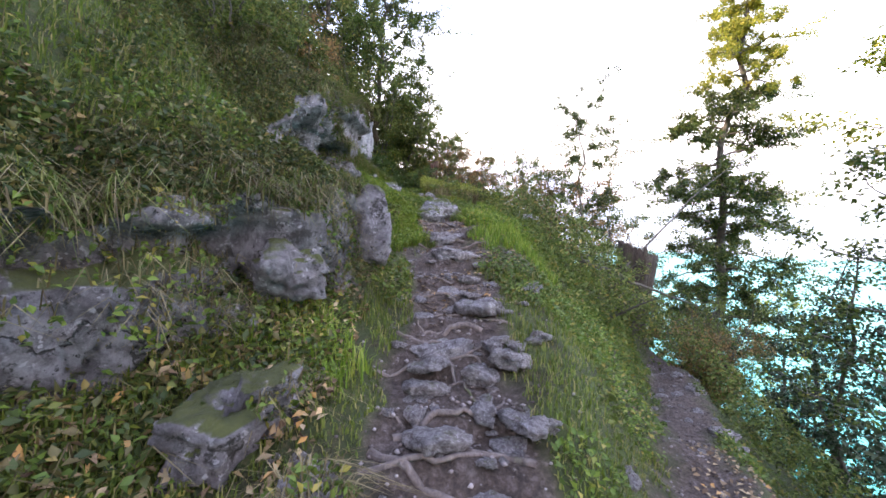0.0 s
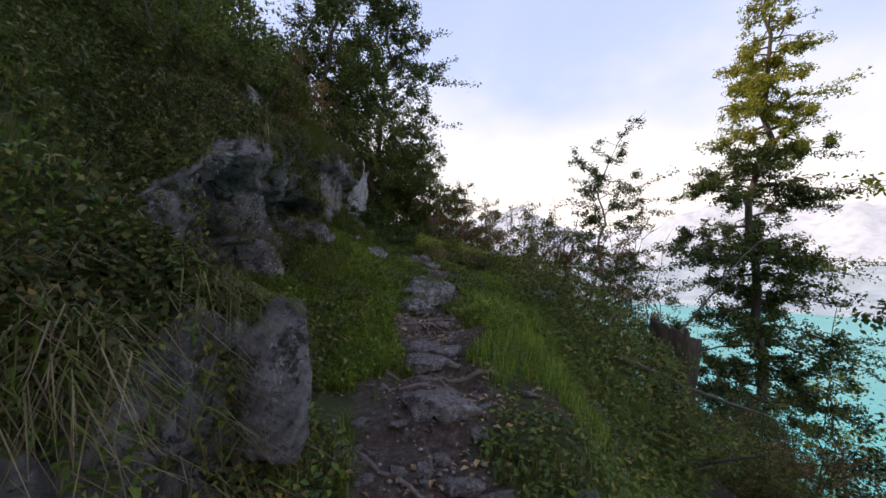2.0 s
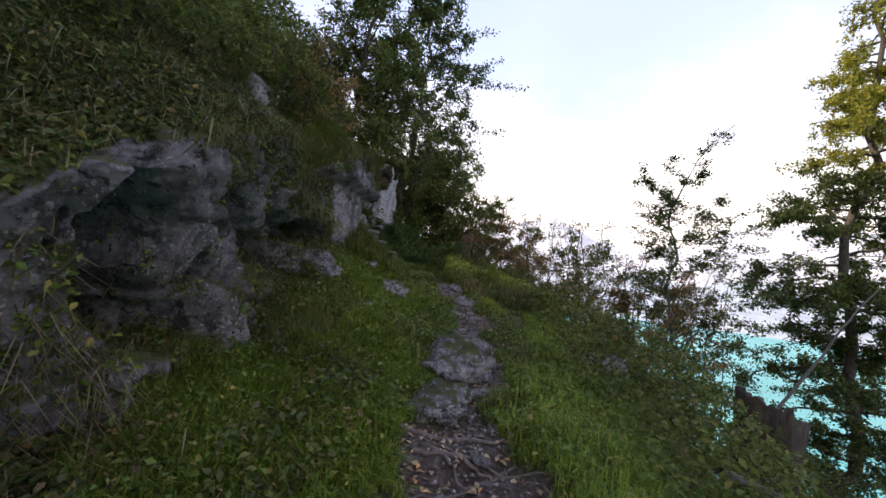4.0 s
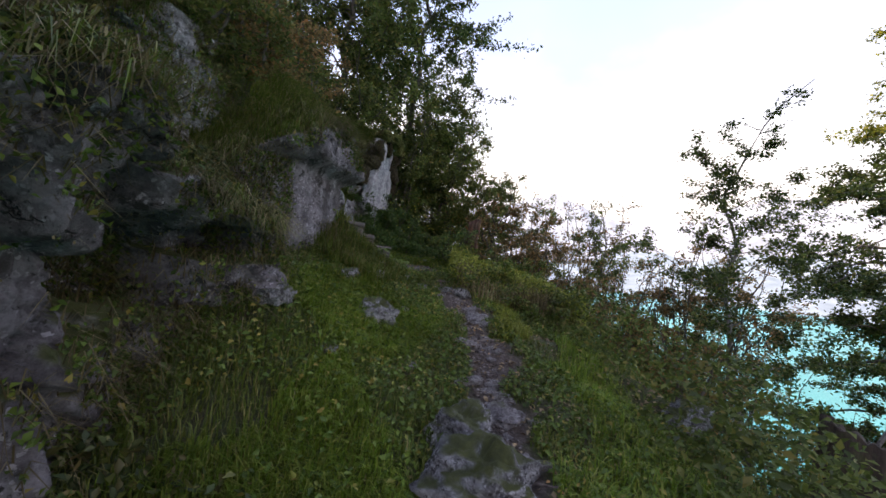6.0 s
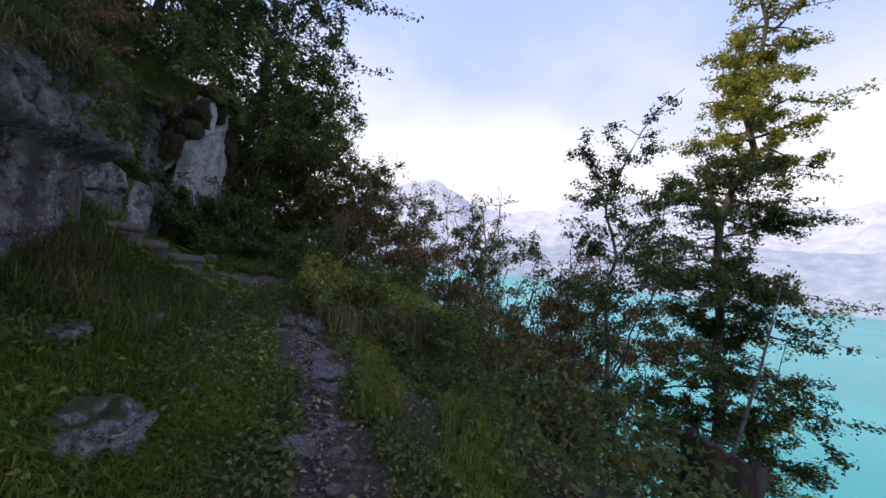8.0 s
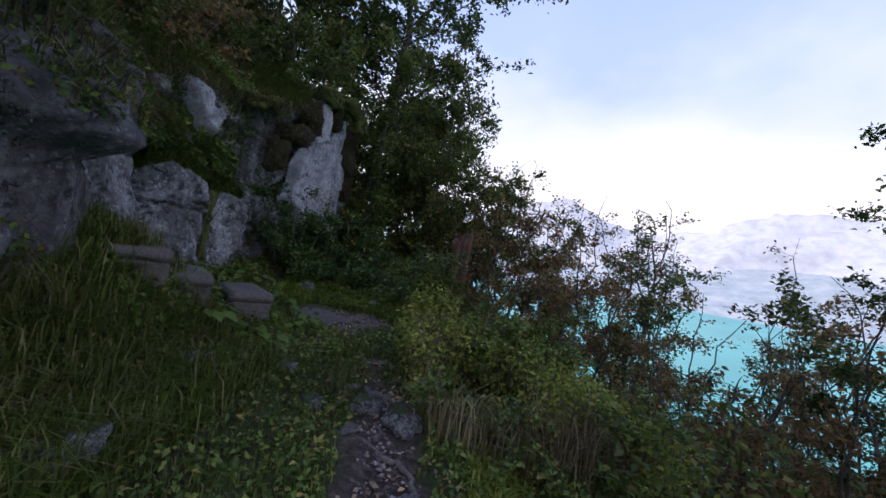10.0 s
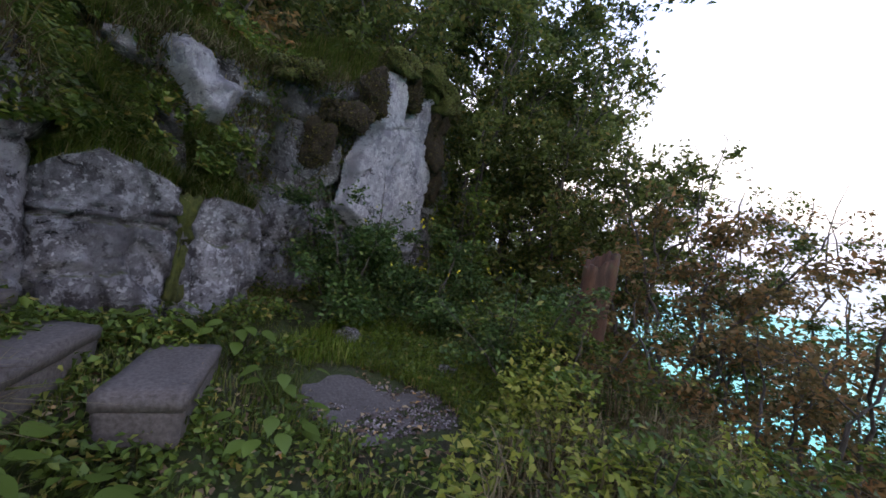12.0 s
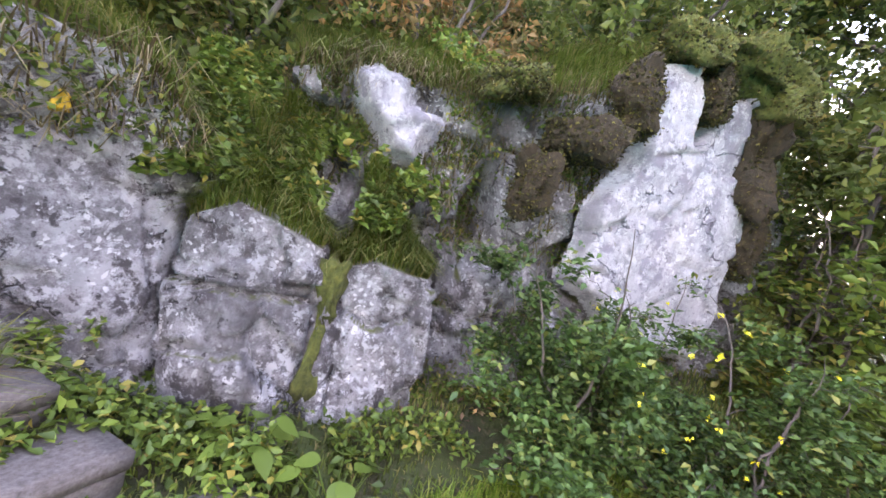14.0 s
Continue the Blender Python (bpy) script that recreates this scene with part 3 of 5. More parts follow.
def cliff_face(parent, line, top, seed, material, lean=0.12, amp=1.0, hollows=(), jut=None, smooth_below=None, back=0.7, climb=0.45, step=0.022, plants=True):
    """A rock face that rises from the bank along a line in plan and rolls back under the turf at its top."""
    s, xy, out = run_along(line, step)
    foot = ground_z(xy[:, 0], xy[:, 1]) - 0.25
    crest = np.maximum(top(xy[:, 1]), foot + 0.3)
    rows, roll = int((crest - foot).max() / step) + 2, 16
    U = np.repeat(s[None], rows + roll, 0)
    t = np.linspace(0, 1, rows)[:, None]
    Z = np.concatenate([foot + (crest - foot) * t, np.repeat(crest[None], roll, 0)])
    w = np.concatenate([np.zeros(rows), np.linspace(0, 1, roll + 1)[1:]])[:, None]
    H = Z - foot
    Y = np.repeat(xy[None, :, 1], rows + roll, 0)
    f = lambda a: a.ravel()
    big = amp * np.ones(U.size)
    if smooth_below is not None:
        big *= 0.22 + 0.78 * smoothstep(f(Z), smooth_below(f(Y)) - 0.1, smooth_below(f(Y)) + 0.12)
    D = fractured(f(U), f(Z + 0.5 * w * back), seed) * big - lean * f(H)
    if jut is not None:
        D = D + jut(f(Y), f(Z))
    wob = fbm(np.stack([f(U), f(Z), f(U) * 0], 1) * 3.5, 3, seed + 40)
    for hy, hz, ry, rz, depth in hollows:
        r = np.hypot((f(Y) - hy) / ry, (f(Z) - hz) / rz) + 0.3 * wob
        D = D - depth * (1 - smoothstep(r, 0.55, 1.0))
    D = D.reshape(U.shape) * (1 - 0.5 * w) - back * w
    Z = Z + climb * w ** 1.3 + (0.05 * w * wob.reshape(U.shape))
    P = np.stack([xy[None, :, 0] + out[None, :, 0] * D, xy[None, :, 1] + out[None, :, 1] * D, Z], -1)
    k = np.arange(U.size).reshape(U.shape)
    q = np.stack([k[:-1, :-1].ravel(), k[:-1, 1:].ravel(), k[1:, 1:].ravel(), k[1:, :-1].ravel()], 1)
    low = q[:, 0] < (rows + 1) * len(s)
    ob = put("face", raw_mesh("face", P.reshape(-1, 3) - np.array(parent.location), q[low]), material, parent)
    put("turf", raw_mesh("turf", P.reshape(-1, 3) - np.array(parent.location), q[~low], smooth=True), MOSS, parent, label="mossy turf on top")
    sel = np.random.default_rng(seed).integers(rows * len(s), U.size, int(5200 * s[-1]))
    SOD.append((P.reshape(-1, 3)[sel], np.tile((0, 0, 1.0), (len(sel), 1))))
    if plants:
        n = np.cross(np.gradient(P, axis=1), np.gradient(P, axis=0)).reshape(-1, 3)
        n /= np.maximum(np.linalg.norm(n, axis=1), 1e-9)[:, None]
        n = np.where(n[:, 2:3] < -0.5, -n, n)
        CLAD.append((P.reshape(-1, 3), n))
        for r in (rows - 2, rows + 1, rows + 5):
            BRINK.append((P[r], np.c_[out, np.zeros(len(out))]))
    return ob


def scar(parent, line, outline, seed, material, name, amp=0.25, proud=0.05, tilt=0.0):
    """A fresh face standing a little proud of the wall: an outline of (y, z) corners, its edges bent back into the rock."""
    s, xy, out = run_along(line, 0.02)
    o = np.array(outline)
    y0, y1, z0, z1 = o[:, 0].min() - 0.1, o[:, 0].max() + 0.1, o[:, 1].min() - 0.1, o[:, 1].max() + 0.1
    pick = (xy[:, 1] > y0) & (xy[:, 1] < y1)
    s, xy, out = s[pick], xy[pick], out[pick]
    z = np.arange(z0, z1, 0.02)
    U, Z = np.meshgrid(s, z)
    Y = np.repeat(xy[None, :, 1], len(z), 0)
    wav = 0.035 * fbm(np.stack([Y.ravel() * 4, Z.ravel() * 4, U.ravel() * 0], 1), 4, seed + 3).reshape(U.shape)
    py, pz = Y + wav, Z + 0.7 * wav
    inside, near = np.zeros(U.shape, bool), np.full(U.shape, 9.0)
    for (ay, az), (by, bz) in zip(o, np.roll(o, -1, 0)):
        hit = ((az > pz) != (bz > pz)) & (py < (by - ay) * (pz - az) / (bz - az + 1e-9) + ay)
        inside ^= hit
        f = np.clip(((py - ay) * (by - ay) + (pz - az) * (bz - az)) / ((by - ay) ** 2 + (bz - az) ** 2), 0, 1)
        near = np.minimum(near, np.hypot(py - ay - f * (by - ay), pz - az - f * (bz - az)))
    dist = np.where(inside, near, -near)
    D = fractured(U.ravel(), Z.ravel(), seed).reshape(U.shape) * amp + proud - 0.16 * (1 - smoothstep(dist, -0.03, 0.05)) + tilt * (Z - z0)
    keep = dist > -0.045
    P = np.stack([xy[None, :, 0] + out[None, :, 0] * D, xy[None, :, 1] + out[None, :, 1] * D, Z], -1)
    k = np.arange(U.size).reshape(U.shape)
    q = np.stack([k[:-1, :-1], k[:-1, 1:], k[1:, 1:], k[1:, :-1]], -1)[keep[:-1, :-1] & keep[1:, 1:] & keep[:-1, 1:] & keep[1:, :-1]]
    return put(name, raw_mesh(name, P.reshape(-1, 3) - np.array(parent.location), q), material, parent)


rng = np.random.default_rng(5)
# low ledge beside the first climb
a = outcrop("grey limestone ledge under an overhanging grassy bank", (-1.1, 2.2, 0.9))
cliff_face(a, ((-2.1, 0.2), (-1.75, 0.8), (-1.35, 1.4), (-1.0, 1.95), (-0.82, 2.4), (-0.72, 2.8), (-0.62, 3.2), (-0.8, 3.5), (-1.15, 3.6)), lambda y: np.interp(y, (0, 1.4, 2.3, 3.1, 3.4, 3.6), (1.46, 1.56, 1.68, 1.84, 1.7, 1.6)) + 0.08 * np.sin(5 * y) * np.sin(11 * y + 1), 11, DARK_LIME, lean=0.1, amp=1.1,
           hollows=((1.3, 1.42, 0.9, 0.14, 0.25), (2.05, 1.42, 0.2, 0.3, 0.14), (2.65, 1.2, 0.1, 0.25, 0.12)), back=0.5, climb=0.3)
a = outcrop("half-buried mossy limestone boulder on the bank", (-0.8, 1.45, 0.7))
block(a, (-0.82, 1.5, 0.72), (0.3, 0.62, 0.34), (8, 20, -14), 21, DARK_LIME, planes=24, strata=3)
block(a, (-0.7, 3.28, 1.5), (0.36, 0.5, 0.62), (-18, 8, 20), 23, DARK_LIME, planes=9, name="leaning_block", rough=0.08)
block(a, (-0.98, 2.42, 1.3), (0.5, 0.7, 0.4), (6, -6, 28), 24, DARK_LIME, planes=9, name="leaning_block", rough=0.08, strata=3)
block(a, (-0.42, 1.25, 0.56), (0.26, 0.34, 0.16), (4, 8, 20), 22, PATH_STONE, level=4)

# hollowed crag half way up
b2 = outcrop("tall dark limestone crag with black hollows", (-1.9, 4.8, 1.9))
cliff_face(b2, ((-1.75, 3.6), (-1.62, 4.1), (-1.62, 4.9), (-1.66, 5.5), (-1.85, 6.0), (-1.82, 6.4), (-1.66, 6.8), (-1.8, 7.05)), lambda y: np.interp(y, (3.6, 4.0, 4.5, 5.4, 5.8, 6.3, 7.0), (2.3, 2.8, 3.15, 3.5, 3.3, 3.1, 3.0)), 31, DARK_LIME, lean=0.04, amp=1.25,
           hollows=((4.3, 2.6, 0.25, 0.5, 0.6), (5.06, 2.62, 0.21, 0.45, 0.8), (4.95, 2.12, 0.35, 0.18, 0.6), (5.72, 2.85, 0.22, 0.45, 0.8), (6.02, 2.75, 0.25, 0.3, 0.6), (4.5, 2.2, 0.3, 0.2, 0.5), (6.6, 2.9, 0.4, 0.16, 0.45)),
           jut=lambda y, z: 0.12 * smoothstep(z - 0.3 * (y - 4.5), 2.7, 3.0))
cliff_face(b2, ((-2.55, 4.6), (-2.1, 5.2), (-2.12, 6.0), (-2.5, 6.6)), lambda y: np.interp(y, (4.6, 5.3, 6.0, 6.6), (3.6, 4.05, 4.0, 3.8)), 37, LIME, lean=0.3, amp=1.0, back=0.5, climb=0.4)
cliff_face(b2, ((-3.1, 6.2), (-2.65, 6.6), (-2.6, 7.3), (-2.9, 7.8)), lambda y: np.interp(y, (6.2, 7.0, 7.8), (4.5, 5.0, 4.9)), 41, LIME, lean=0.3, amp=1.0, back=0.5, climb=0.4)

# streaked wall that runs on behind the boulder to the white slab
WALL = ((-2.5, 6.9), (-2.1, 7.4), (-1.95, 7.85), (-1.95, 8.75), (-2.3, 9.15), (-2.5, 9.45), (-2.6, 9.8), (-3.02, 10.0), (-3.04, 10.75), (-2.84, 11.1), (-2.8, 11.6), (-2.76, 12.4), (-2.7, 13.2), (-2.55, 13.8), (-2.8, 14.6))
c = outcrop("sheer streaked limestone wall with a jutting upper ledge", (-2.2, 8.8, 3.0))
cliff_face(c, WALL[:5], lambda y: np.interp(y, (6.9, 7.4, 8.0, 8.8, 9.2), (3.4, 3.9, 4.3, 4.35, 4.3)), 51, DARK_LIME, lean=0.03, amp=0.95, smooth_below=lambda y: np.interp(y, (7.5, 8.9, 9.2), (3.8, 3.75, 3.6)),
           jut=lambda y, z: 0.2 * smoothstep(z, 3.72, 3.86) * smoothstep(y, 7.0, 7.4) * (1 - smoothstep(y, 8.7, 9.1)) - 0.25 * smoothstep(z, 4.1, 4.5))
cliff_face(c, ((-2.3, 8.9), (-2.3, 9.15), (-2.48, 9.45), (-2.6, 9.8), (-3.0, 9.98), (-3.3, 10.05)), lambda y: np.interp(y, (9.0, 9.3, 9.6, 9.85, 10.05), (4.3, 4.45, 4.42, 4.2, 4.0)), 55, BOULDER, lean=0.1, amp=0.55, hollows=((9.08, 3.1, 0.12, 0.45, 0.3),), back=0.9, climb=0.35)
lich = put("lichen", rock_mesh("lichen", (0.03, 0.07, 0.075), 240, 3, rough=0.3), LICHEN, c, Vector(CLAD[-1][0][np.hypot(CLAD[-1][0][:, 1] - 9.36, CLAD[-1][0][:, 2] - 4.18).argmin()]) - Vector(c.location), "orange lichen patch")

# cracked boulder by the steps
d = outcrop("pale lichen-spotted boulder split by a mossy crack", (-2.8, 10.2, 3.1))
cliff_face(d, ((-3.0, 9.62), (-2.72, 9.68), (-2.54, 9.85), (-2.5, 10.25), (-2.56, 10.41), (-2.75, 10.44)), lambda y: np.interp(y, (9.6, 9.75, 9.95, 10.35), (3.75, 3.88, 3.97, 3.86)), 61, BOULDER, lean=0.06, amp=0.5, back=0.5, climb=0.5, step=0.016, plants=False, hollows=((10.0, 3.62, 0.5, 0.02, 0.05),))
cliff_face(d, ((-2.8, 10.24), (-2.62, 10.29), (-2.53, 10.42), (-2.52, 10.85), (-2.62, 10.97), (-2.95, 11.02)), lambda y: np.interp(y, (10.3, 10.6, 10.9), (3.74, 3.84, 3.8)), 63, BOULDER, lean=0.05, amp=0.55, back=0.45, climb=0.45, step=0.016, plants=False)
block(d, (-2.64, 10.41, 3.5), (0.12, 0.08, 0.7), (0, 0, 0), 303, MOSS, level=4, name="moss")

# back wall with the white slab
e = outcrop("limestone wall with a white scoured slab under dark moss", (-3.0, 11.8, 3.4))
cliff_face(e, WALL[7:], lambda y: np.interp(y, (10.0, 10.6, 11.4, 12.0, 12.3, 12.9, 13.3, 13.8, 14.6), (4.7, 4.95, 5.0, 5.3, 5.55, 5.55, 5.35, 5.1, 4.7)), 71, LIME, lean=0.03, amp=1.0, hollows=((11.2, 4.2, 0.12, 0.5, 0.25), (12.05, 5.0, 0.25, 0.3, 0.14), (13.1, 4.8, 0.16, 0.7, 0.2), (11.75, 4.75, 0.3, 0.14, 0.2), (10.95, 3.6, 0.1, 0.5, 0.2)),
           jut=lambda y, z: 0.16 * smoothstep(z, 4.9, 5.2) * smoothstep(y, 11.6, 12.0) * (1 - smoothstep(y, 13.2, 13.6)))
scar(e, WALL[6:], ((11.86, 4.0), (11.84, 4.42), (12.06, 4.76), (12.02, 5.4), (12.3, 5.5), (12.42, 5.04), (12.48, 5.04), (12.56, 5.3), (12.84, 5.52), (12.95, 5.0), (13.16, 4.6), (13.18, 3.6), (12.4, 3.6)), 75, PALE_LIME, "white_slab", 0.3, 0.14, 0.09)
scar(e, WALL[6:], ((10.3, 4.78), (10.46, 4.9), (10.6, 4.86), (10.66, 4.7), (10.84, 4.68), (10.8, 4.44), (10.6, 4.44), (10.46, 4.6)), 77, PALE_LIME, "pale_scar", 0.25, 0.16)
for k, (xx, yy, zz, sx, sy, sz) in enumerate(((-2.5, 11.86, 5.1, 0.2, 0.28, 0.44), (-2.5, 12.15, 5.54, 0.3, 0.5, 0.2), (-2.45, 12.7, 5.58, 0.4, 0.8, 0.22), (-2.46, 13.0, 5.1, 0.24, 0.26, 0.8), (-2.46, 12.45, 5.34, 0.14, 0.16, 0.4), (-2.6, 11.62, 4.8, 0.3, 0.5, 0.26), (-2.5, 13.2, 4.6, 0.2, 0.16, 0.7), (-2.74, 11.2, 5.0, 0.3, 0.4, 0.16), (-2.42, 13.08, 5.44, 0.34, 0.5, 0.26), (-2.66, 11.4, 4.45, 0.2, 0.2, 0.4))):
    block(e, (xx, yy, zz), (sx, sy, sz), (rng.uniform(-10, 10), 0, rng.uniform(-20, 20)), 340 + k, BLACK_MOSS if k in (0, 3, 4, 5, 6, 9) else MOSS, level=4, name="moss_cushion", rough=0.16)

# loose stones on the bank and the trail
STONES = [rock_mesh("stone", (1.0, 0.8, 0.32), 400 + k, 4, planes=20, rough=0.14) for k in range(7)]
for me in STONES:
    me.materials.append(PATH_STONE)
LUMPS = [rock_mesh("stone", (1.0, 0.8, 0.5), 450 + k, 4, planes=24, rough=0.2) for k in range(7)]
for me in LUMPS:
    me.materials.append(BOULDER)


def stone(at_x, at_y, size, turn, kind, label, sink=0.12, tip=8, shapes=STONES):
    ob = new("stone", shapes[kind % 7])
    ob.matrix_world = pose(at_x, at_y, gz(at_x, at_y) + size * (0.2 - sink), tip * math.sin(turn), tip * math.cos(turn), turn) @ Matrix.Scale(size, 4)
    return tagged(ob, label, "stone", "loose stones on the hillside")


for k, (sx, sy, ss) in enumerate(((-1.05, 7.42, 0.44), (-1.5, 7.94, 0.24), (-1.58, 6.73, 0.3), (-1.36, 8.35, 0.34), (-0.36, 9.5, 0.3), (-0.62, 9.6, 0.24), (1.69, 7.46, 0.5), (1.5, 7.3, 0.4), (-1.1, 6.6, 0.16), (-0.6, 7.0, 0.12), (-1.5, 9.1, 0.26), (-0.9, 8.0, 0.15), (-1.25, 9.7, 0.2), (-0.95, 9.45, 0.2), (-2.0, 11.4, 0.24), (-1.2, 11.6, 0.22))):
    stone(sx, sy, ss * 0.8, 40 * k, k, "pale weathered limestone lump in the grass", 0.02, shapes=LUMPS)
for k in range(200):
    yy = rng.uniform(-0.6, 4.3) if k < 150 else rng.uniform(4.3, 10)
    xx = float(trail_x(yy)) + rng.normal() * (0.3 if yy < 4 else 0.09)
    stone(xx, yy, float(np.clip(rng.lognormal(-2.3, 0.5), 0.05, 0.26)), rng.uniform(0, 360), k, "flat broken limestone on the trodden trail", 0.16, 14)
for k in range(60):
    yy = rng.uniform(0.5, 6.0)
    xx = float(lower_trail(yy)[0]) + rng.normal() * 0.28
    stone(xx, yy, float(np.clip(rng.lognormal(-2.4, 0.4), 0.04, 0.2)), rng.uniform(0, 360), k, "grey rubble on the lower trail", 0.12, 10)
# bedrock slabs in the tread
for k, (sx, sy, ss) in enumerate(((0.1, 1.15, 0.55), (0.42, 2.2, 0.42), (0.42, 1.75, 0.36), (0.15, 3.75, 0.55), (-0.12, 5.45, 0.5), (-0.1, 5.95, 0.55), (-0.18, 6.35, 0.45), (0.3, 2.75, 0.5), (0.0, 2.3, 0.5), (-0.2, 5.3, 0.4), (0.12, 4.5, 0.4))):
    stone(sx, sy, ss * (0.95 if sy > 5.2 else 0.7), 70 * k, k + 2, "worn limestone bedrock step in the trail", 0.1 if sy > 5.2 else 0.2, 6, LUMPS if sy > 5.2 else STONES)


# ---- tubes: roots, trunks, branches ----
def tube(points, radii, sides=7):
    pts = np.asarray(points, float)
    tang = np.gradient(pts, axis=0)
    tang /= np.maximum(np.linalg.norm(tang, axis=1), 1e-9)[:, None]
    ref = np.where(np.abs(tang[:, 2:3]) > 0.9, np.array([[1.0, 0, 0]]), np.array([[0, 0, 1.0]]))
    u = np.cross(tang, ref)
    u /= np.maximum(np.linalg.norm(u, axis=1), 1e-9)[:, None]
    w = np.cross(tang, u)
    ang = np.linspace(0, 2 * np.pi, sides, endpoint=False)
    ring = u[:, None] * np.cos(ang)[None, :, None] + w[:, None] * np.sin(ang)[None, :, None]
    v = (pts[:, None] + ring * np.asarray(radii)[:, None, None]).reshape(-1, 3)
    n = len(pts)
    i, j = np.meshgrid(np.arange(n - 1), np.arange(sides), indexing="ij")
    a, b = i * sides + j, i * sides + (j + 1) % sides
    q = np.stack([a, b, b + sides, a + sides], -1).reshape(-1, 4)
    return v, q


def tubes_mesh(name, parts):
    vs, qs, n = [], [], 0
    for v, q in parts:
        vs.append(v)
        qs.append(q + n)
        n += len(v)
    return raw_mesh(name, np.concatenate(vs), np.concatenate(qs), smooth=True)


def wander(start, end, steps, jitter, seed):
    rng = np.random.default_rng(seed)
    t = np.linspace(0, 1, steps)[:, None]
    p = np.asarray(start)[None] * (1 - t) + np.asarray(end)[None] * t
    return p + np.cumsum(rng.normal(size=(steps, 3)), 0) * jitter * np.sin(t * np.pi) ** 0.5


for k in range(34):
    yy = rng.uniform(1.3, 5.0) if k < 28 else rng.uniform(5, 9.5)
    cx = float(trail_x(yy))
    ang = rng.normal(0, 0.5) + (0 if k % 2 else math.pi)
    ln = rng.uniform(0.35, 0.95)
    p = wander((cx - ln / 2 * math.cos(ang), yy - ln / 2 * math.sin(ang), 0), (cx + ln / 2 * math.cos(ang), yy + ln / 2 * math.sin(ang), 0), 16, 0.02, 600 + k)
    p[:, 2] = ground_z(p[:, 0], p[:, 1]) + 0.012 * np.sin(np.linspace(0, math.pi, 16)) - 0.004
    me = tubes_mesh("root", [tube(p - p[8], np.linspace(1, 0.35, 16) * rng.uniform(0.01, 0.024), 6)])
    tagged(put("root", me, ROOT, at=p[8]), "bare brown tree root across the trail", "root", "roots across the trail")

# ---- concrete steps and gravel ----
def worn_block(name, size, parent, z, seed):
    bm = bmesh.new()
    bmesh.ops.create_cube(bm, size=1.0)
    bmesh.ops.scale(bm, vec=size, verts=bm.verts)
    bmesh.ops.bevel(bm, geom=list(bm.edges), offset=0.01, segments=2, affect="EDGES")
    bmesh.ops.subdivide_edges(bm, edges=[x for x in bm.edges if x.calc_length() > 0.1], cuts=7, use_grid_fill=True)
    for v in bm.verts:
        q = v.co + Vector((seed, 0, 0))
        v.co += noise.noise_vector(q * 8) * 0.007 + noise.noise_vector(q * 26) * 0.004
    me = bpy.data.meshes.new(name)
    bm.to_mesh(me)
    bm.free()
    me.polygons.foreach_set("use_smooth", np.ones(len(me.polygons), dtype=bool))
    return put(name, me, CONCRETE, parent, (0, 0, z))


def slab(at, turn, size, label):
    """A cast step: a tread on a slightly narrower riser."""
    ob = base_empty("concrete_step", at, label, "step", "concrete steps up the bank")
    ob.rotation_euler = (0, 0, radians(turn))
    w, d, h = size
    worn_block("tread", (w, d, 0.07), ob, h / 2 - 0.035, at[1])
    worn_block("riser", (w - 0.02, d - 0.02, h - 0.05), ob, -0.035, at[1] + 5)
    return ob


slab((-1.88, 10.03, 2.96), -44, (0.66, 0.3, 0.2), "weathered concrete step with fallen leaves, lowest of three")
slab((-2.03, 9.55, 3.09), -44, (0.68, 0.3, 0.2), "weathered concrete step edged with weeds")
slab((-2.12, 9.3, 3.22), -44, (0.7, 0.3, 0.22), "worn concrete step against the rock")

p = np.linspace(0, 2 * np.pi, 48, endpoint=False)
rr = 1 + 0.22 * np.sin(3 * p + 1) + 0.14 * np.sin(7 * p)
px, py = -1.35 + 0.5 * rr * np.cos(p) * np.cos(0.5) - 0.26 * rr * np.sin(p) * np.sin(0.5), 10.95 + 0.5 * rr * np.cos(p) * np.sin(0.5) + 0.26 * rr * np.sin(p) * np.cos(0.5)
pv = [(-1.35, 10.95, 0)] + [(x, y, 0) for x, y in zip(px, py)]
pv = np.array(pv)
pv[:, 2] = ground_z(pv[:, 0], pv[:, 1]) + 0.004
pv[0, 2] += 0.006
patch = put("gravel_patch", raw_mesh("gravel_patch", pv, tris=[(0, k + 1, (k + 1) % 48 + 1) for k in range(48)]), CONCRETE)
tagged(patch, "worn patch of old concrete and gravel in the grass", "gravel", kind="structure")
gn = 1500
ga, gr = rng.uniform(0, 2 * np.pi, gn), np.sqrt(rng.uniform(0, 1, gn))
gxx, gyy = -1.35 + gr * (0.5 * np.cos(ga) * np.cos(0.5) - 0.26 * np.sin(ga) * np.sin(0.5)), 10.95 + gr * (0.5 * np.cos(ga) * np.sin(0.5) + 0.26 * np.sin(ga) * np.cos(0.5))
gc = np.stack([gxx, gyy, ground_z(gxx, gyy) + 0.005], 1)


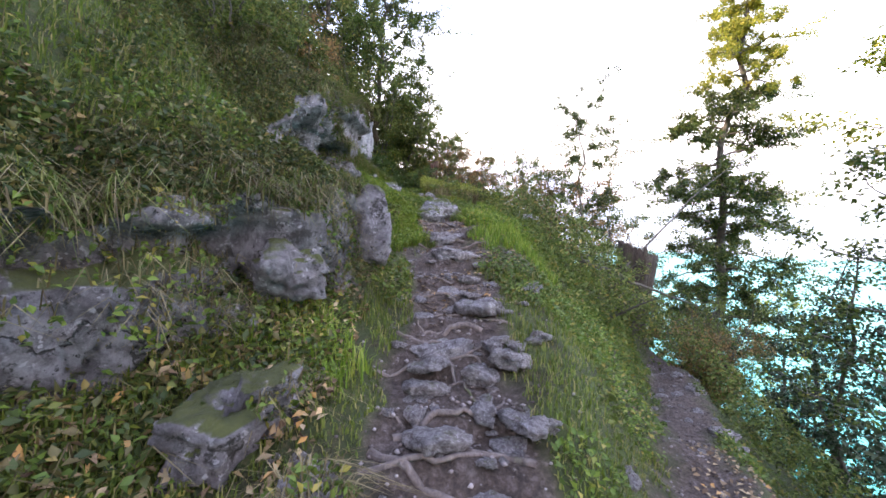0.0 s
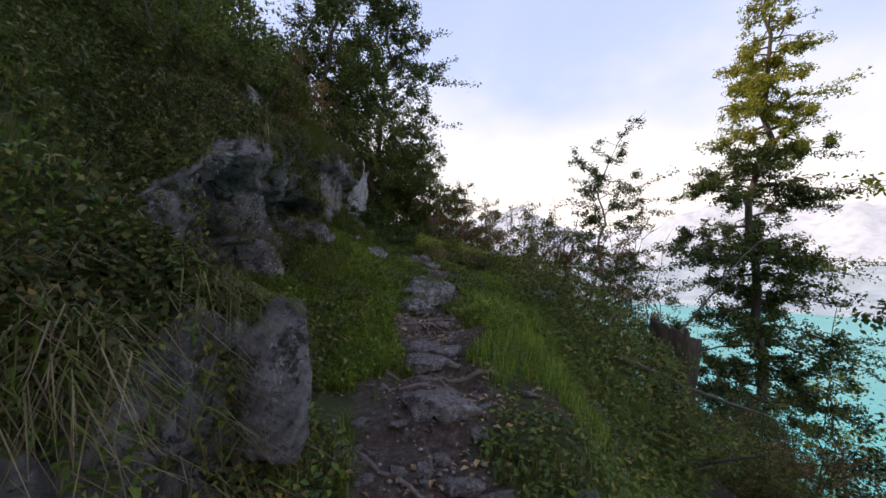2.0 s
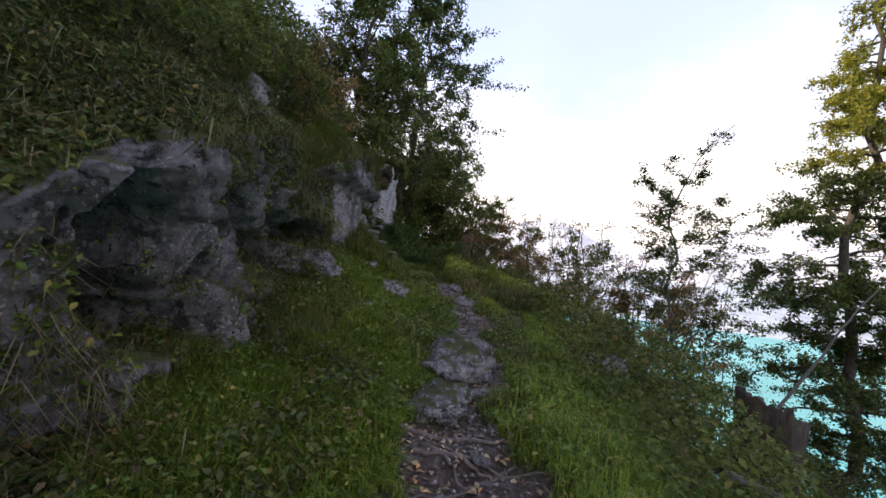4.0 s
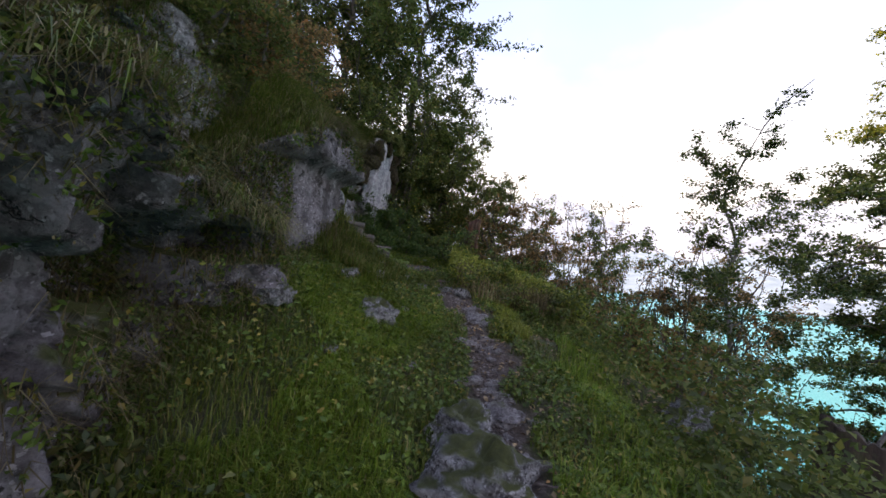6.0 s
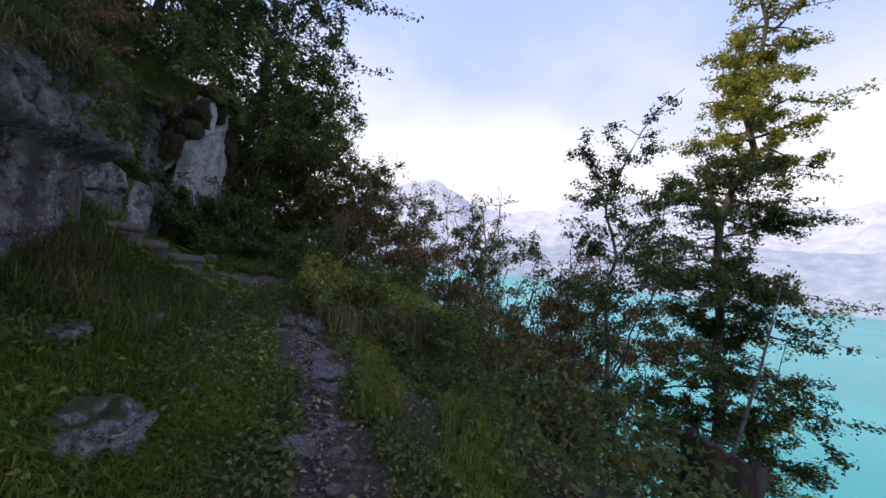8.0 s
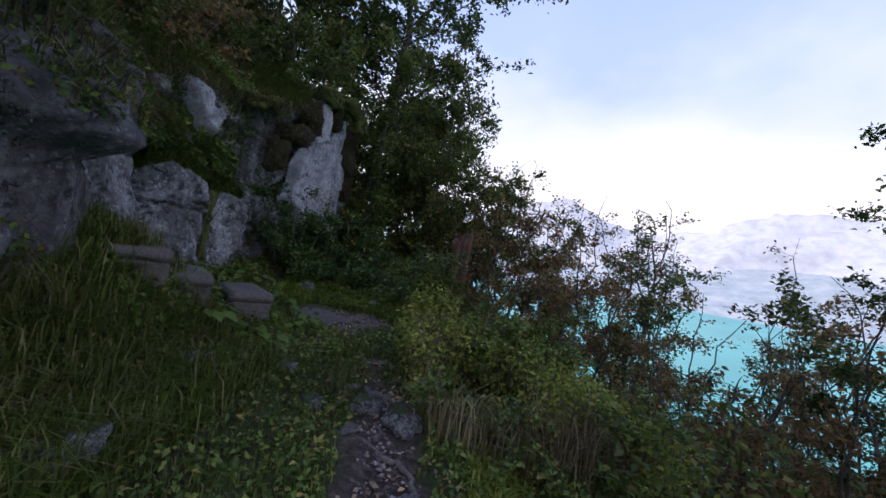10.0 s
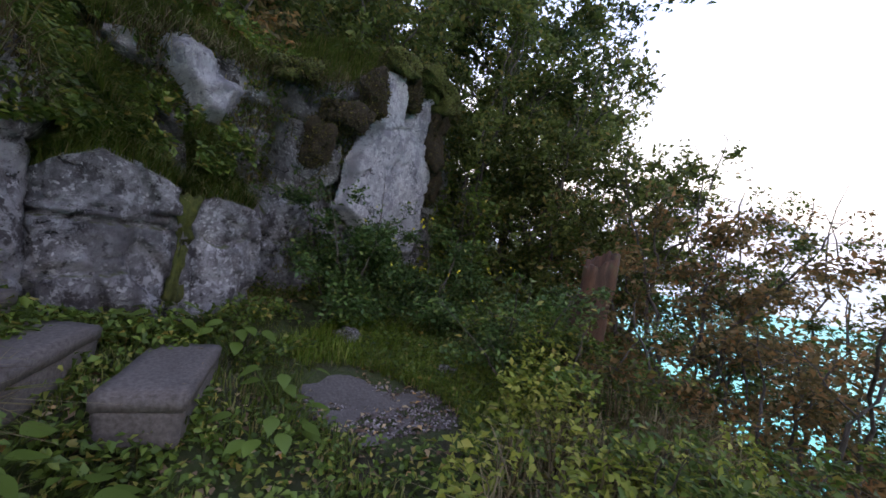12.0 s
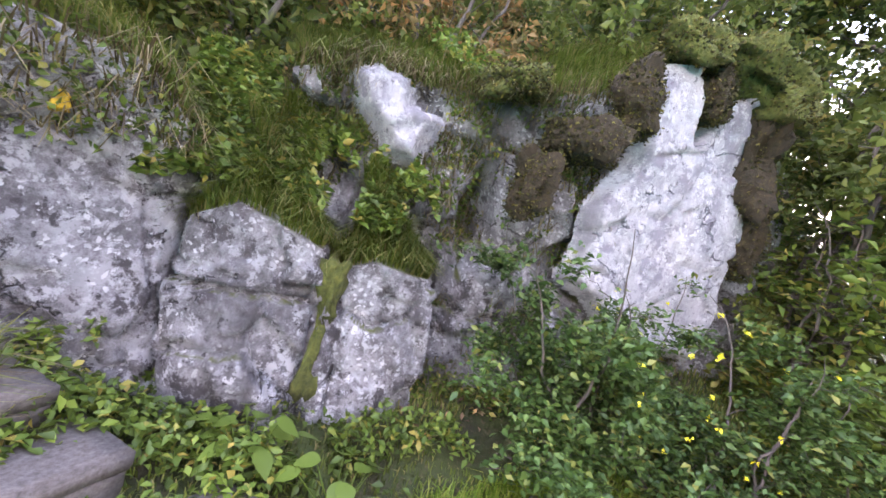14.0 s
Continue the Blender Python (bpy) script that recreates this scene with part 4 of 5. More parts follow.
def pebbles(name, centres, lo, hi, seed):
    rng = np.random.default_rng(seed)
    base = np.array([(1, 0, 0), (-1, 0, 0), (0, 1, 0), (0, -1, 0), (0, 0, 0.7), (0, 0, -0.7)], float)
    tri = np.array([(0, 2, 4), (2, 1, 4), (1, 3, 4), (3, 0, 4), (2, 0, 5), (1, 2, 5), (3, 1, 5), (0, 3, 5)])
    n = len(centres)
    s = rng.uniform(lo, hi, (n, 1, 1)) * rng.uniform(0.6, 1.2, (n, 6, 1))
    a = rng.uniform(0, 6.28, n)
    v = base[None] * s
    v = np.stack([v[..., 0] * np.cos(a)[:, None] - v[..., 1] * np.sin(a)[:, None], v[..., 0] * np.sin(a)[:, None] + v[..., 1] * np.cos(a)[:, None], v[..., 2]], -1)
    v = (v + centres[:, None]).reshape(-1, 3)
    return raw_mesh(name, v, tris=(tri[None] + 6 * np.arange(n)[:, None, None]).reshape(-1, 3))


GRIT = leaf_mat("grit", [(0.0, (0.06, 0.045, 0.04)), (0.6, (0.14, 0.112, 0.105)), (1.0, (0.3, 0.265, 0.26))], 0.0, 0.9)
tagged(put("gravel", pebbles("gravel", gc, 0.006, 0.016, 3), GRIT), "fine grey gravel", "gravel", kind="stuff")
n = 6000
yy = rng.uniform(-0.8, 9.8, n)
low = np.arange(n) % 3 == 0
xx = np.where(low, lower_trail(yy)[0] + rng.normal(size=n) * 0.3, trail_x(yy) + rng.normal(size=n) * np.interp(yy, (0, 4, 6), (0.3, 0.18, 0.07)))
tagged(put("trail_rubble", pebbles("trail_rubble", np.stack([xx, yy, ground_z(xx, yy) + 0.004], 1), 0.005, 0.02, 4), GRIT), "loose grit and rubble on the trail", "gravel", kind="stuff")


# ---- foliage ----
def leaf_quads(centres, size, seed, up=0.5, fold=0.18, aspect=0.55, axis=None):
    """Leaves of four corners, each folded along its midrib."""
    rng = np.random.default_rng(seed)
    n = len(centres)
    nrm = rng.normal(size=(n, 3)) + np.array([0, 0, up * 2])
    nrm /= np.linalg.norm(nrm, axis=1)[:, None]
    d = rng.normal(size=(n, 3)) if axis is None else axis + 0.5 * rng.normal(size=(n, 3))
    d -= (d * nrm).sum(1)[:, None] * nrm
    d /= np.maximum(np.linalg.norm(d, axis=1), 1e-6)[:, None]
    w = np.cross(nrm, d)
    s = (size * rng.uniform(0.6, 1.3, n))[:, None] if np.ndim(size) == 0 else (size * rng.uniform(0.7, 1.2, n))[:, None]
    c = np.asarray(centres)
    v = np.stack([c - d * s * 0.5, c + w * s * aspect * 0.5 + nrm * s * fold - d * s * 0.08, c + d * s * 0.5, c - w * s * aspect * 0.5 + nrm * s * fold - d * s * 0.08], 1)
    return v.reshape(-1, 3), np.arange(4 * n).reshape(n, 4)


def leaves(name, centres, size, material, seed, parent=None, at=(0, 0, 0), label="", **kw):
    v, q = leaf_quads(centres, size, seed, **kw)
    tri = np.concatenate([q[:, [0, 1, 2]], q[:, [0, 2, 3]]])
    return put(name, raw_mesh(name, v, tris=tri), material, parent, at, label)


def blades(name, roots, length, material, seed, lean=0.35, width=0.006, flow=None):
    """Grass: bent tapering blades of two joints."""
    rng = np.random.default_rng(seed)
    n = len(roots)
    a = rng.uniform(0, 2 * np.pi, n)
    out = np.stack([np.cos(a), np.sin(a), np.zeros(n)], 1)
    if flow is not None:
        out = out * 0.6 + flow
    side = np.stack([-out[:, 1], out[:, 0], np.zeros(n)], 1)
    side /= np.maximum(np.linalg.norm(side, axis=1), 1e-6)[:, None]
    ln = (length * rng.uniform(0.5, 1.3, n))[:, None]
    k = (lean * rng.uniform(0.3, 1.6, n))[:, None]
    r = np.asarray(roots)
    wv = side * (width * rng.uniform(0.7, 1.4, n))[:, None]
    mid = r + np.array([0, 0, 1.0]) * ln * 0.55 + out * ln * 0.25 * k
    tip = r + np.array([0, 0, 1.0]) * ln * (1 - 0.55 * k) + out * ln * k
    v = np.stack([r - wv, r + wv, mid + wv * 0.7, mid - wv * 0.7, tip], 1).reshape(-1, 3)
    i = 5 * np.arange(n)[:, None]
    return put(name, raw_mesh(name, v, quads=i + np.array([[0, 1, 2, 3]]), tris=i + np.array([[3, 2, 4]])), material)


def scatter(n, x0, x1, y0, y1, seed):
    rng = np.random.default_rng(seed)
    return rng.uniform(x0, x1, n), rng.uniform(y0, y1, n)


def patchy(x, y, scale, seed):
    return fbm(np.stack([x, y, np.zeros(len(x))], 1) * scale, 3, seed)


def on_land(x, y, lift=0.0):
    return np.stack([x, y, ground_z(x, y) + lift], 1)


def rise(x, y):
    return (land(x + 0.04, y) - land(x - 0.04, y)) / 0.08


# short turf and longer grass along the trail
x, y = scatter(270000, -3.4, 3.4, -0.6, 14.0, 31)
keep = (trail_mask(x, y) < 0.35) & (patchy(x, y, 1.3, 41) > -0.35) & (rise(x, y) > -2.6) & (np.hypot((x + 1.35) / 0.55, (y - 10.95) / 0.32) > 1)
x, y = x[keep], y[keep]
ln = 0.05 + 0.06 * np.clip(patchy(x, y, 0.8, 43) + 0.5, 0, 1.2)
tagged(blades("turf", on_land(x, y, -0.005), ln, GRASS, 32, 0.5, 0.0035), "short green turf on the hillside", "grass", kind="stuff")
x, y = scatter(60000, -1.6, 1.6, 1.8, 10.2, 33)
d = x - trail_x(y)
keep = (trail_mask(x, y) < 0.2) & (patchy(x, y, 0.9, 45) > 0.0) & (d > -1.2) & (d < 1.3)
x, y = x[keep], y[keep]
tagged(blades("tall_grass", on_land(x, y, -0.005), 0.16, BRIGHT_GRASS, 34, 0.6, 0.0035), "lush bright green grass beside the trail", "grass", kind="stuff")
# patch of sun on the verge, painted as yellower blades
x, y = scatter(12000, 0.08, 0.5, 7.7, 9.8, 35)
keep = (np.hypot((x - 0.27) / 0.24, (y - 8.75) / 1.1) + 0.5 * patchy(x, y, 2.4, 37) + np.random.default_rng(38).uniform(-0.1, 0.7, len(x)) < 0.95) & (trail_mask(x, y) < 0.3)
x, y = x[keep], y[keep]
tagged(blades("sun_patch_grass", on_land(x, y, 0), 0.13, SUN_GRASS, 36, 0.6, 0.005), "yellow-green grass at the trail's edge, a sun patch put into its colour", "grass", kind="stuff")
x, y = scatter(60000, -1.75, -0.2, 3.3, 8.2, 47)
d = x - trail_x(y)
keep = (trail_mask(x, y) < 0.2) & (d < -0.25) & (patchy(x, y, 1.1, 48) > -0.05) & (x > foot_x(y) + 0.35)
x, y = x[keep], y[keep]
tagged(blades("bank_grass", on_land(x, y, -0.005), 0.13, BRIGHT_GRASS, 49, 0.8, 0.003, np.tile(np.array([[0.4, -0.2, 0]]), (len(x), 1))), "lush green grass on the bank under the crag", "grass", kind="stuff")
# tufts hanging over the rock edges
bp, bo = np.concatenate([p for p, _ in BRINK]), np.concatenate([o for _, o in BRINK])
rngh = np.random.default_rng(37)
sel = rngh.integers(0, len(bp), 30000)
sel = sel[fbm(bp[sel] * 2.4, 2, 47) > -0.05 + 0.2 * (bp[sel, 1] < 3.7) + 0.35 * (np.abs(bp[sel, 1] - 9.6) < 0.6)]
bp, bo = bp[sel] + rngh.normal(size=(len(sel), 3)) * 0.03, bo[sel]
half = len(sel) // 2
for part_at, mat, size, seed, lab in ((slice(0, half), DRY_GRASS, 0.17, 39, "dry tufts hanging over the rock edge"), (slice(half, None), GRASS, 0.18, 40, "green tufts hanging over the rock edge")):
    tagged(blades("hanging_grass", bp[part_at], size, mat, seed, 1.15, 0.003, bo[part_at] * 0.8 + np.array([0, -0.05, -0.5])), lab, "grass", kind="stuff")
# herbs
x, y = scatter(270000, -7, 3.6, -0.8, 15.0, 51)
keep = (trail_mask(x, y) < 0.3) & (patchy(x, y, 0.9, 53) > -0.12) & (np.hypot((x + 1.35) / 0.55, (y - 10.95) / 0.32) > 1)
x, y = x[keep], y[keep]
tagged(leaves("ground_herbs", on_land(x, y, np.random.default_rng(54).uniform(0.01, 0.1, len(x))), 0.042, HERB, 55, up=0.9), "low leafy herbs covering the bank", "plants", kind="stuff")
# steep meadow above the rocks
x, y = scatter(110000, -9, -0.8, -1, 16, 61)
keep = (x < foot_x(y) - 0.1) & (patchy(x, y, 0.7, 63) > -0.25)
x, y = x[keep], y[keep]
tagged(blades("slope_grass", on_land(x, y, 0), 0.13, GRASS, 64, 0.9, 0.004, np.tile(np.array([[0.6, -0.1, 0]]), (len(x), 1))), "rough grass on the steep slope above the rocks", "grass", kind="stuff")
# fallen leaves
x, y = scatter(30000, -4.5, 2.8, -0.8, 12.5, 71)
keep = patchy(x, y, 0.8, 73) > -0.1
x, y = x[keep], y[keep]
tagged(leaves("fallen_leaves", on_land(x, y, 0.012), 0.045, LITTER, 75, up=1.8), "brown fallen leaves scattered on the ground", "leaves", kind="stuff")
# downhill undergrowth
x, y = scatter(150000, 0.9, 12, -1, 22, 81)
d = x - trail_x(y)
h = np.clip(patchy(x, y, 0.55, 83) + 0.45, 0, 1.3) * np.clip((d - 0.8) / 1.5, 0, 1) * 0.85
lx = lower_trail(y)[0]
keep = (h > 0.03) & ((np.abs(x - lx) > 0.6) | (y > 6.5)) & (d > 0.9)
x, y, h = x[keep], y[keep], h[keep]
tagged(leaves("undergrowth", on_land(x, y, h * np.random.default_rng(84).uniform(0, 1, len(x)) ** 0.6), 0.065, BUSH, 85, up=0.6), "tangled brambles and saplings down the slope", "undergrowth", kind="stuff")
# scrub high on the slope
x, y = scatter(170000, -16, -3.3, -2, 28, 91)
bx = x - bend(y)
h = np.clip(patchy(x, y, 0.45, 93) + 0.25, 0, 1.2) * np.clip((-3.2 - bx) / 3, 0, 1) * 2.6
keep = h > 0.05
x, y, h = x[keep], y[keep], h[keep]
tagged(leaves("slope_scrub", on_land(x, y, h * np.random.default_rng(94).uniform(0, 1, len(x)) ** 0.5), 0.12, BUSH, 95, up=0.5), "thick scrub on the upper slope", "undergrowth", kind="stuff")


def woody(name, base, top, radius, crown_from, material, count, leaf, seed, label, category, stems=1, spread_base=0.3, trunk_r=0.06, boughs=26, bark=BARK, droop=0.0, group="", shape=0.8, top_mat=None, single=True, leaf_up=0.5):
    """A tree or shrub: stems, boughs that bear sprays of leaves. radius: crown's half width; crown_from: share of the height that is bare."""
    rng = np.random.default_rng(seed)
    base, top = np.array(base, float), np.array(top, float)
    thing = base_empty(name, base, label, category, group)
    height = np.linalg.norm(top - base)
    centres, upper, twigs = [], [], []
    for s in range(stems):
        off = np.array([rng.normal() * spread_base, rng.normal() * spread_base, 0]) if stems > 1 else np.zeros(3)
        end = (top - base) + off * (2.2 if stems > 1 else 1) + (rng.normal(size=3) * np.array([0.2, 0.2, 0.0]) * radius if stems > 1 else 0)
        if stems > 1:
            end = end * rng.uniform(0.7, 1.0)
        line = wander(off * 0.3 - np.array([0, 0, 0.25]), end, 22, 0.012 * height, seed * 31 + s)
        rad = trunk_r * (0.12 + 0.88 * np.linspace(1, 0, 22) ** 0.8)
        if single:
            put("trunk", tubes_mesh("trunk", [tube(line, rad, 9)]), bark, thing)
        else:
            twigs.append(tube(line, rad, 6))
        nb = max(boughs // stems, 4)
        for b in range(nb):
            t = crown_from + (1 - crown_from) * (b + rng.uniform(0, 1)) / nb
            t = min(t, 0.97)
            i = t * 21
            p0 = line[int(i)] * (1 - i % 1) + line[min(int(i) + 1, 21)] * (i % 1)
            u = (t - crown_from) / (1 - crown_from)
            prof = np.interp(u, (0, 0.25, 0.6, 1.0), (0.75, 1.0, shape, 0.12))
            reach = radius * prof * rng.uniform(0.6, 1.15) / (1.3 if stems > 1 else 1)
            a = rng.uniform(0, 2 * np.pi) if stems > 1 else b * 2.4 + rng.normal() * 0.4
            p1 = p0 + np.array([math.cos(a) * reach, math.sin(a) * reach, reach * (0.45 - droop + rng.normal() * 0.15)])
            bl = wander(p0, p1, 9, 0.03 * reach, seed * 77 + s * 100 + b)
            bl[:, 2] -= droop * reach * 0.5 * np.linspace(0, 1, 9) ** 2
            br = trunk_r * 0.28 * np.linspace(1, 0.15, 9) * (0.5 + 0.5 * prof)
            if single:
                put("branch", tubes_mesh("branch", [tube(bl, br, 5)]), bark, thing)
            else:
                twigs.append(tube(bl, br, 4))
            m = int(count * reach / (nb * stems * radius * 0.75)) + 4
            if u > 0.8:
                m = max(m // 3, 4)
            # side twigs that carry the leaves
            k = max(3, int(6 * reach / max(radius, 0.1)) + 3)
            tw0 = bl[rng.integers(2, 9, k)]
            tw1 = tw0 + rng.normal(size=(k, 3)) * np.array([1, 1, 0.5]) * reach * 0.3 + np.array([math.cos(a), math.sin(a), 0]) * reach * 0.15
            pick = rng.integers(0, k, m)
            f = rng.uniform(0.1, 1, (m, 1))
            c = tw0[pick] * (1 - f) + tw1[pick] * f + rng.normal(size=(m, 3)) * leaf * 0.8
            (upper if top_mat is not None and u > 0.58 else centres).append(c)
            tt = np.linspace(0, 1, 3)[:, None]
            small = [tube(tw0[q] * (1 - tt) + tw1[q] * tt, np.array([1, 0.7, 0.3]) * trunk_r * 0.06 + 0.0015, 3) for q in range(k)]
            twigs += small
    tagged(put("twig", tubes_mesh("twig", twigs), bark, thing), kind="stuff")
    leaves("crown", np.concatenate(centres), leaf, material, seed + 1, thing, up=leaf_up)
    if upper:
        leaves("crown", np.concatenate(upper), leaf, top_mat, seed + 2, thing, label="yellow-green top of the crown", up=leaf_up)
    return thing


def g(x, y, lift=0.0):
    return (x, y, gz(x, y) + lift)


# sunlight on the tall tree's upper crown is put into its yellow leaf colour
woody("tree", g(10.5, 14.4), (11.3, 14.6, 13.4), 2.4, 0.2, LEAF_A, 105000, 0.105, 1001, "tall slender tree with layered branches, its top coloured yellow as if sunlit", "tree", trunk_r=0.19, boughs=120, droop=0.35, shape=0.75, top_mat=LEAF_Y)
woody("sapling", g(4.2, 10.3), (4.75, 10.4, 6.4), 1.15, 0.15, LEAF_A, 24000, 0.055, 1002, "thin leafy sapling on the slope above the lake", "tree", trunk_r=0.045, boughs=40, bark=GREY_BARK)
woody("tree", g(6.6, 5.2), (7.0, 5.6, 6.2), 1.5, 0.25, LEAF_A, 9000, 0.09, 1003, "young tree with feathery yellow-green foliage", "tree", trunk_r=0.07, boughs=34, bark=GREY_BARK, top_mat=LEAF_Y)
woody("tree", g(-3.0, 16.4), (-2.2, 16.2, 16.0), 2.5, 0.12, LEAF_A, 40000, 0.12, 1004, "leafy tree rooted on the slope above the trail", "tree", trunk_r=0.12, boughs=70)
woody("tree", g(-4.6, 14.6), (-4.2, 14.6, 14.5), 2.5, 0.08, BUSH, 34000, 0.12, 1005, "dense dark tree above the limestone wall", "tree", trunk_r=0.12, boughs=64)
woody("shrub", g(-2.0, 15.2), (-1.4, 15.0, 7.6), 1.7, 0.05, BUSH, 14000, 0.09, 1006, "bushy hazel beside the limestone wall", "shrub", stems=4, trunk_r=0.05, boughs=40, single=False)
woody("shrub", g(-0.4, 17.0), (0.2, 17.0, 6.2), 1.6, 0.05, BUSH, 9000, 0.09, 1007, "leafy shrub beside the trail", "shrub", stems=4, trunk_r=0.04, boughs=32, single=False)
woody("shrub", g(0.5, 14.0), (0.6, 14.2, 5.0), 1.2, 0.02, AUTUMN, 9000, 0.07, 1008, "brown autumn shrub at the trail's edge", "shrub", stems=5, trunk_r=0.03, boughs=35, single=False)
woody("shrub", g(2.3, 14.2), (2.5, 14.3, 5.4), 1.2, 0.05, BUSH, 10000, 0.075, 1009, "upright willow shrub above the lake", "shrub", stems=3, trunk_r=0.035, boughs=30, single=False)
woody("shrub", g(4.0, 17.2), (4.0, 17.4, 6.4), 1.9, 0.1, AUTUMN, 13000, 0.09, 1010, "russet-leaved shrub on the slope", "shrub", stems=4, trunk_r=0.04, boughs=32, single=False)
woody("shrub", g(5.2, 13.6), (5.4, 13.8, 4.4), 1.6, 0.1, AUTUMN, 9000, 0.085, 1011, "rust-brown open shrub against the lake", "shrub", stems=4, trunk_r=0.035, boughs=32, single=False)
woody("shrub", g(3.2, 12.2), (3.2, 12.3, 2.9), 1.1, 0.05, BUSH, 4500, 0.07, 1012, "low green shrub on the steep slope", "shrub", stems=4, trunk_r=0.03, boughs=28, single=False)
woody("shrub", g(1.9, 11.4), (1.9, 11.6, 2.8), 0.9, 0.02, BUSH, 4000, 0.06, 1013, "leafy shrub below the trail", "shrub", stems=4, trunk_r=0.02, boughs=28, single=False)
woody("shrub", g(8.2, 17.5), (8.4, 17.6, 5.2), 2.0, 0.1, LEAF_A, 10000, 0.1, 1014, "green shrub low on the slope", "shrub", stems=4, trunk_r=0.04, boughs=30, single=False)
woody("tree", g(13.5, 14.5), (13.5, 14.6, 2.0), 1.6, 0.1, LEAF_Y, 5000, 0.12, 1015, "small yellow-leaved tree down the slope", "tree", trunk_r=0.06, boughs=30)
for k, (fx, fy, ft, fr) in enumerate(((5.2, 3.4, 1.2, 1.1), (7.4, 6.6, 1.6, 1.4), (8.6, 8.0, 1.2, 1.5), (4.6, 2.2, 0.2, 1.0), (7.2, 4.0, 2.4, 1.3))):
    woody("fir", g(fx, fy), (fx, fy, ft), fr, 0.03, CONIFER, 9000, 0.09, 1020 + k, "dark drooping evergreen below the trail", "tree", trunk_r=0.06, boughs=40, droop=0.45, group="evergreens below the trail", shape=0.6)


for k, (sx, sy, st, sr, mat, cnt, lf, lab) in enumerate((
        (-1.3, 14.6, 6.6, 1.3, BUSH, 16000, 0.075, "dense hazel bush at the end of the wall"),
        (-2.6, 14.4, 7.8, 1.4, BUSH, 20000, 0.08, "dense leafy bush over the limestone wall"),
        (-0.1, 15.2, 6.4, 1.4, BUSH, 18000, 0.075, "dense green bush where the trail bends"),
        (1.1, 15.8, 6.0, 1.4, BUSH, 16000, 0.075, "green bush where the slope falls away"),
        (-3.4, 12.8, 7.4, 1.3, BUSH, 9000, 0.08, "overhanging bush on top of the wall"),
        (-3.4, 7.6, 6.2, 0.9, BUSH, 9000, 0.065, "dark bush hanging over the streaked wall"),
        (-3.3, 8.6, 6.4, 0.9, AUTUMN, 9000, 0.06, "brown bush hanging over the streaked wall"),
        (-3.6, 9.5, 6.8, 1.0, BUSH, 9000, 0.065, "dark bush on the ledge above the boulder"),
        (-3.7, 10.8, 7.2, 1.0, AUTUMN, 8000, 0.065, "brownish bush above the pale scar"),
        (-3.5, 6.0, 6.0, 1.0, BUSH, 8000, 0.065, "bush on the slope above the crag"),
        (2.8, 9.9, 3.95, 0.9, AUTUMN, 13000, 0.05, "dense russet shrub beside the young sapling"),
        (3.7, 11.2, 4.1, 1.0, AUTUMN, 12000, 0.055, "dense russet shrub above the lake"),
        (2.0, 10.9, 3.7, 0.8, AUTUMN, 9000, 0.05, "brown leafy shrub below the trail"),
        (-1.7, 16.6, 8.6, 2.1, BUSH, 24000, 0.1, "thick leafy bush behind the wall's end"),
        (6.8, 9.4, 0.5, 1.2, BUSH, 9000, 0.065, "dark thicket below the fallen branch"),
        (8.2, 10.6, 0.4, 1.3, BUSH, 9000, 0.07, "dark thicket above the lake"),
        (5.6, 8.0, 0.3, 1.0, AUTUMN, 7000, 0.06, "brown thicket behind the dead branch"),
        (0.9, 12.2, 3.8, 0.9, AUTUMN, 6500, 0.055, "brown bramble thicket below the trail"),
        (1.7, 13.0, 4.3, 1.0, AUTUMN, 7500, 0.06, "brown thicket on the slope"),
        (2.9, 13.2, 4.2, 1.1, AUTUMN, 7500, 0.065, "russet thicket on the slope"),
        (3.8, 15.2, 4.8, 1.3, BUSH, 8000, 0.07, "green thicket above the lake"),
        (4.6, 11.8, 2.8, 1.2, AUTUMN, 7000, 0.065, "leafy thicket beside the broken trunk"),
        (2.6, 10.2, 2.1, 0.9, AUTUMN, 6000, 0.06, "low leafy thicket below the trail"),
        (3.4, 8.6, 1.2, 0.9, BUSH, 4500, 0.06, "low thicket near the fallen branch"),
        (6.4, 12.4, 2.6, 1.3, AUTUMN, 5000, 0.075, "rust-coloured thicket far down the slope"),
        (6.8, 15.8, 5.4, 1.7, AUTUMN, 10000, 0.085, "leafy young growth against the lake"),
        (3.0, 6.2, 0.6, 0.8, BUSH, 4000, 0.055, "low scrub between the two trails"),
        (7.4, 10.4, 0.6, 1.4, BUSH, 7000, 0.07, "dark thicket below the broken trunk"),
        (8.8, 12.6, 0.6, 1.5, BUSH, 7000, 0.075, "dark thicket at the foot of the tall tree"),
        (6.0, 8.6, 0.2, 1.2, AUTUMN, 6000, 0.065, "brown thicket low on the slope"),
        (2.2, 5.4, 0.9, 0.6, BUSH, 3000, 0.05, "low scrub on the bank above the lower trail"))):
    woody("shrub", g(sx, sy), (sx, sy, st), sr, 0.03, mat, cnt, lf, 1200 + k, lab, "shrub", stems=5, trunk_r=0.025, boughs=36, single=False)


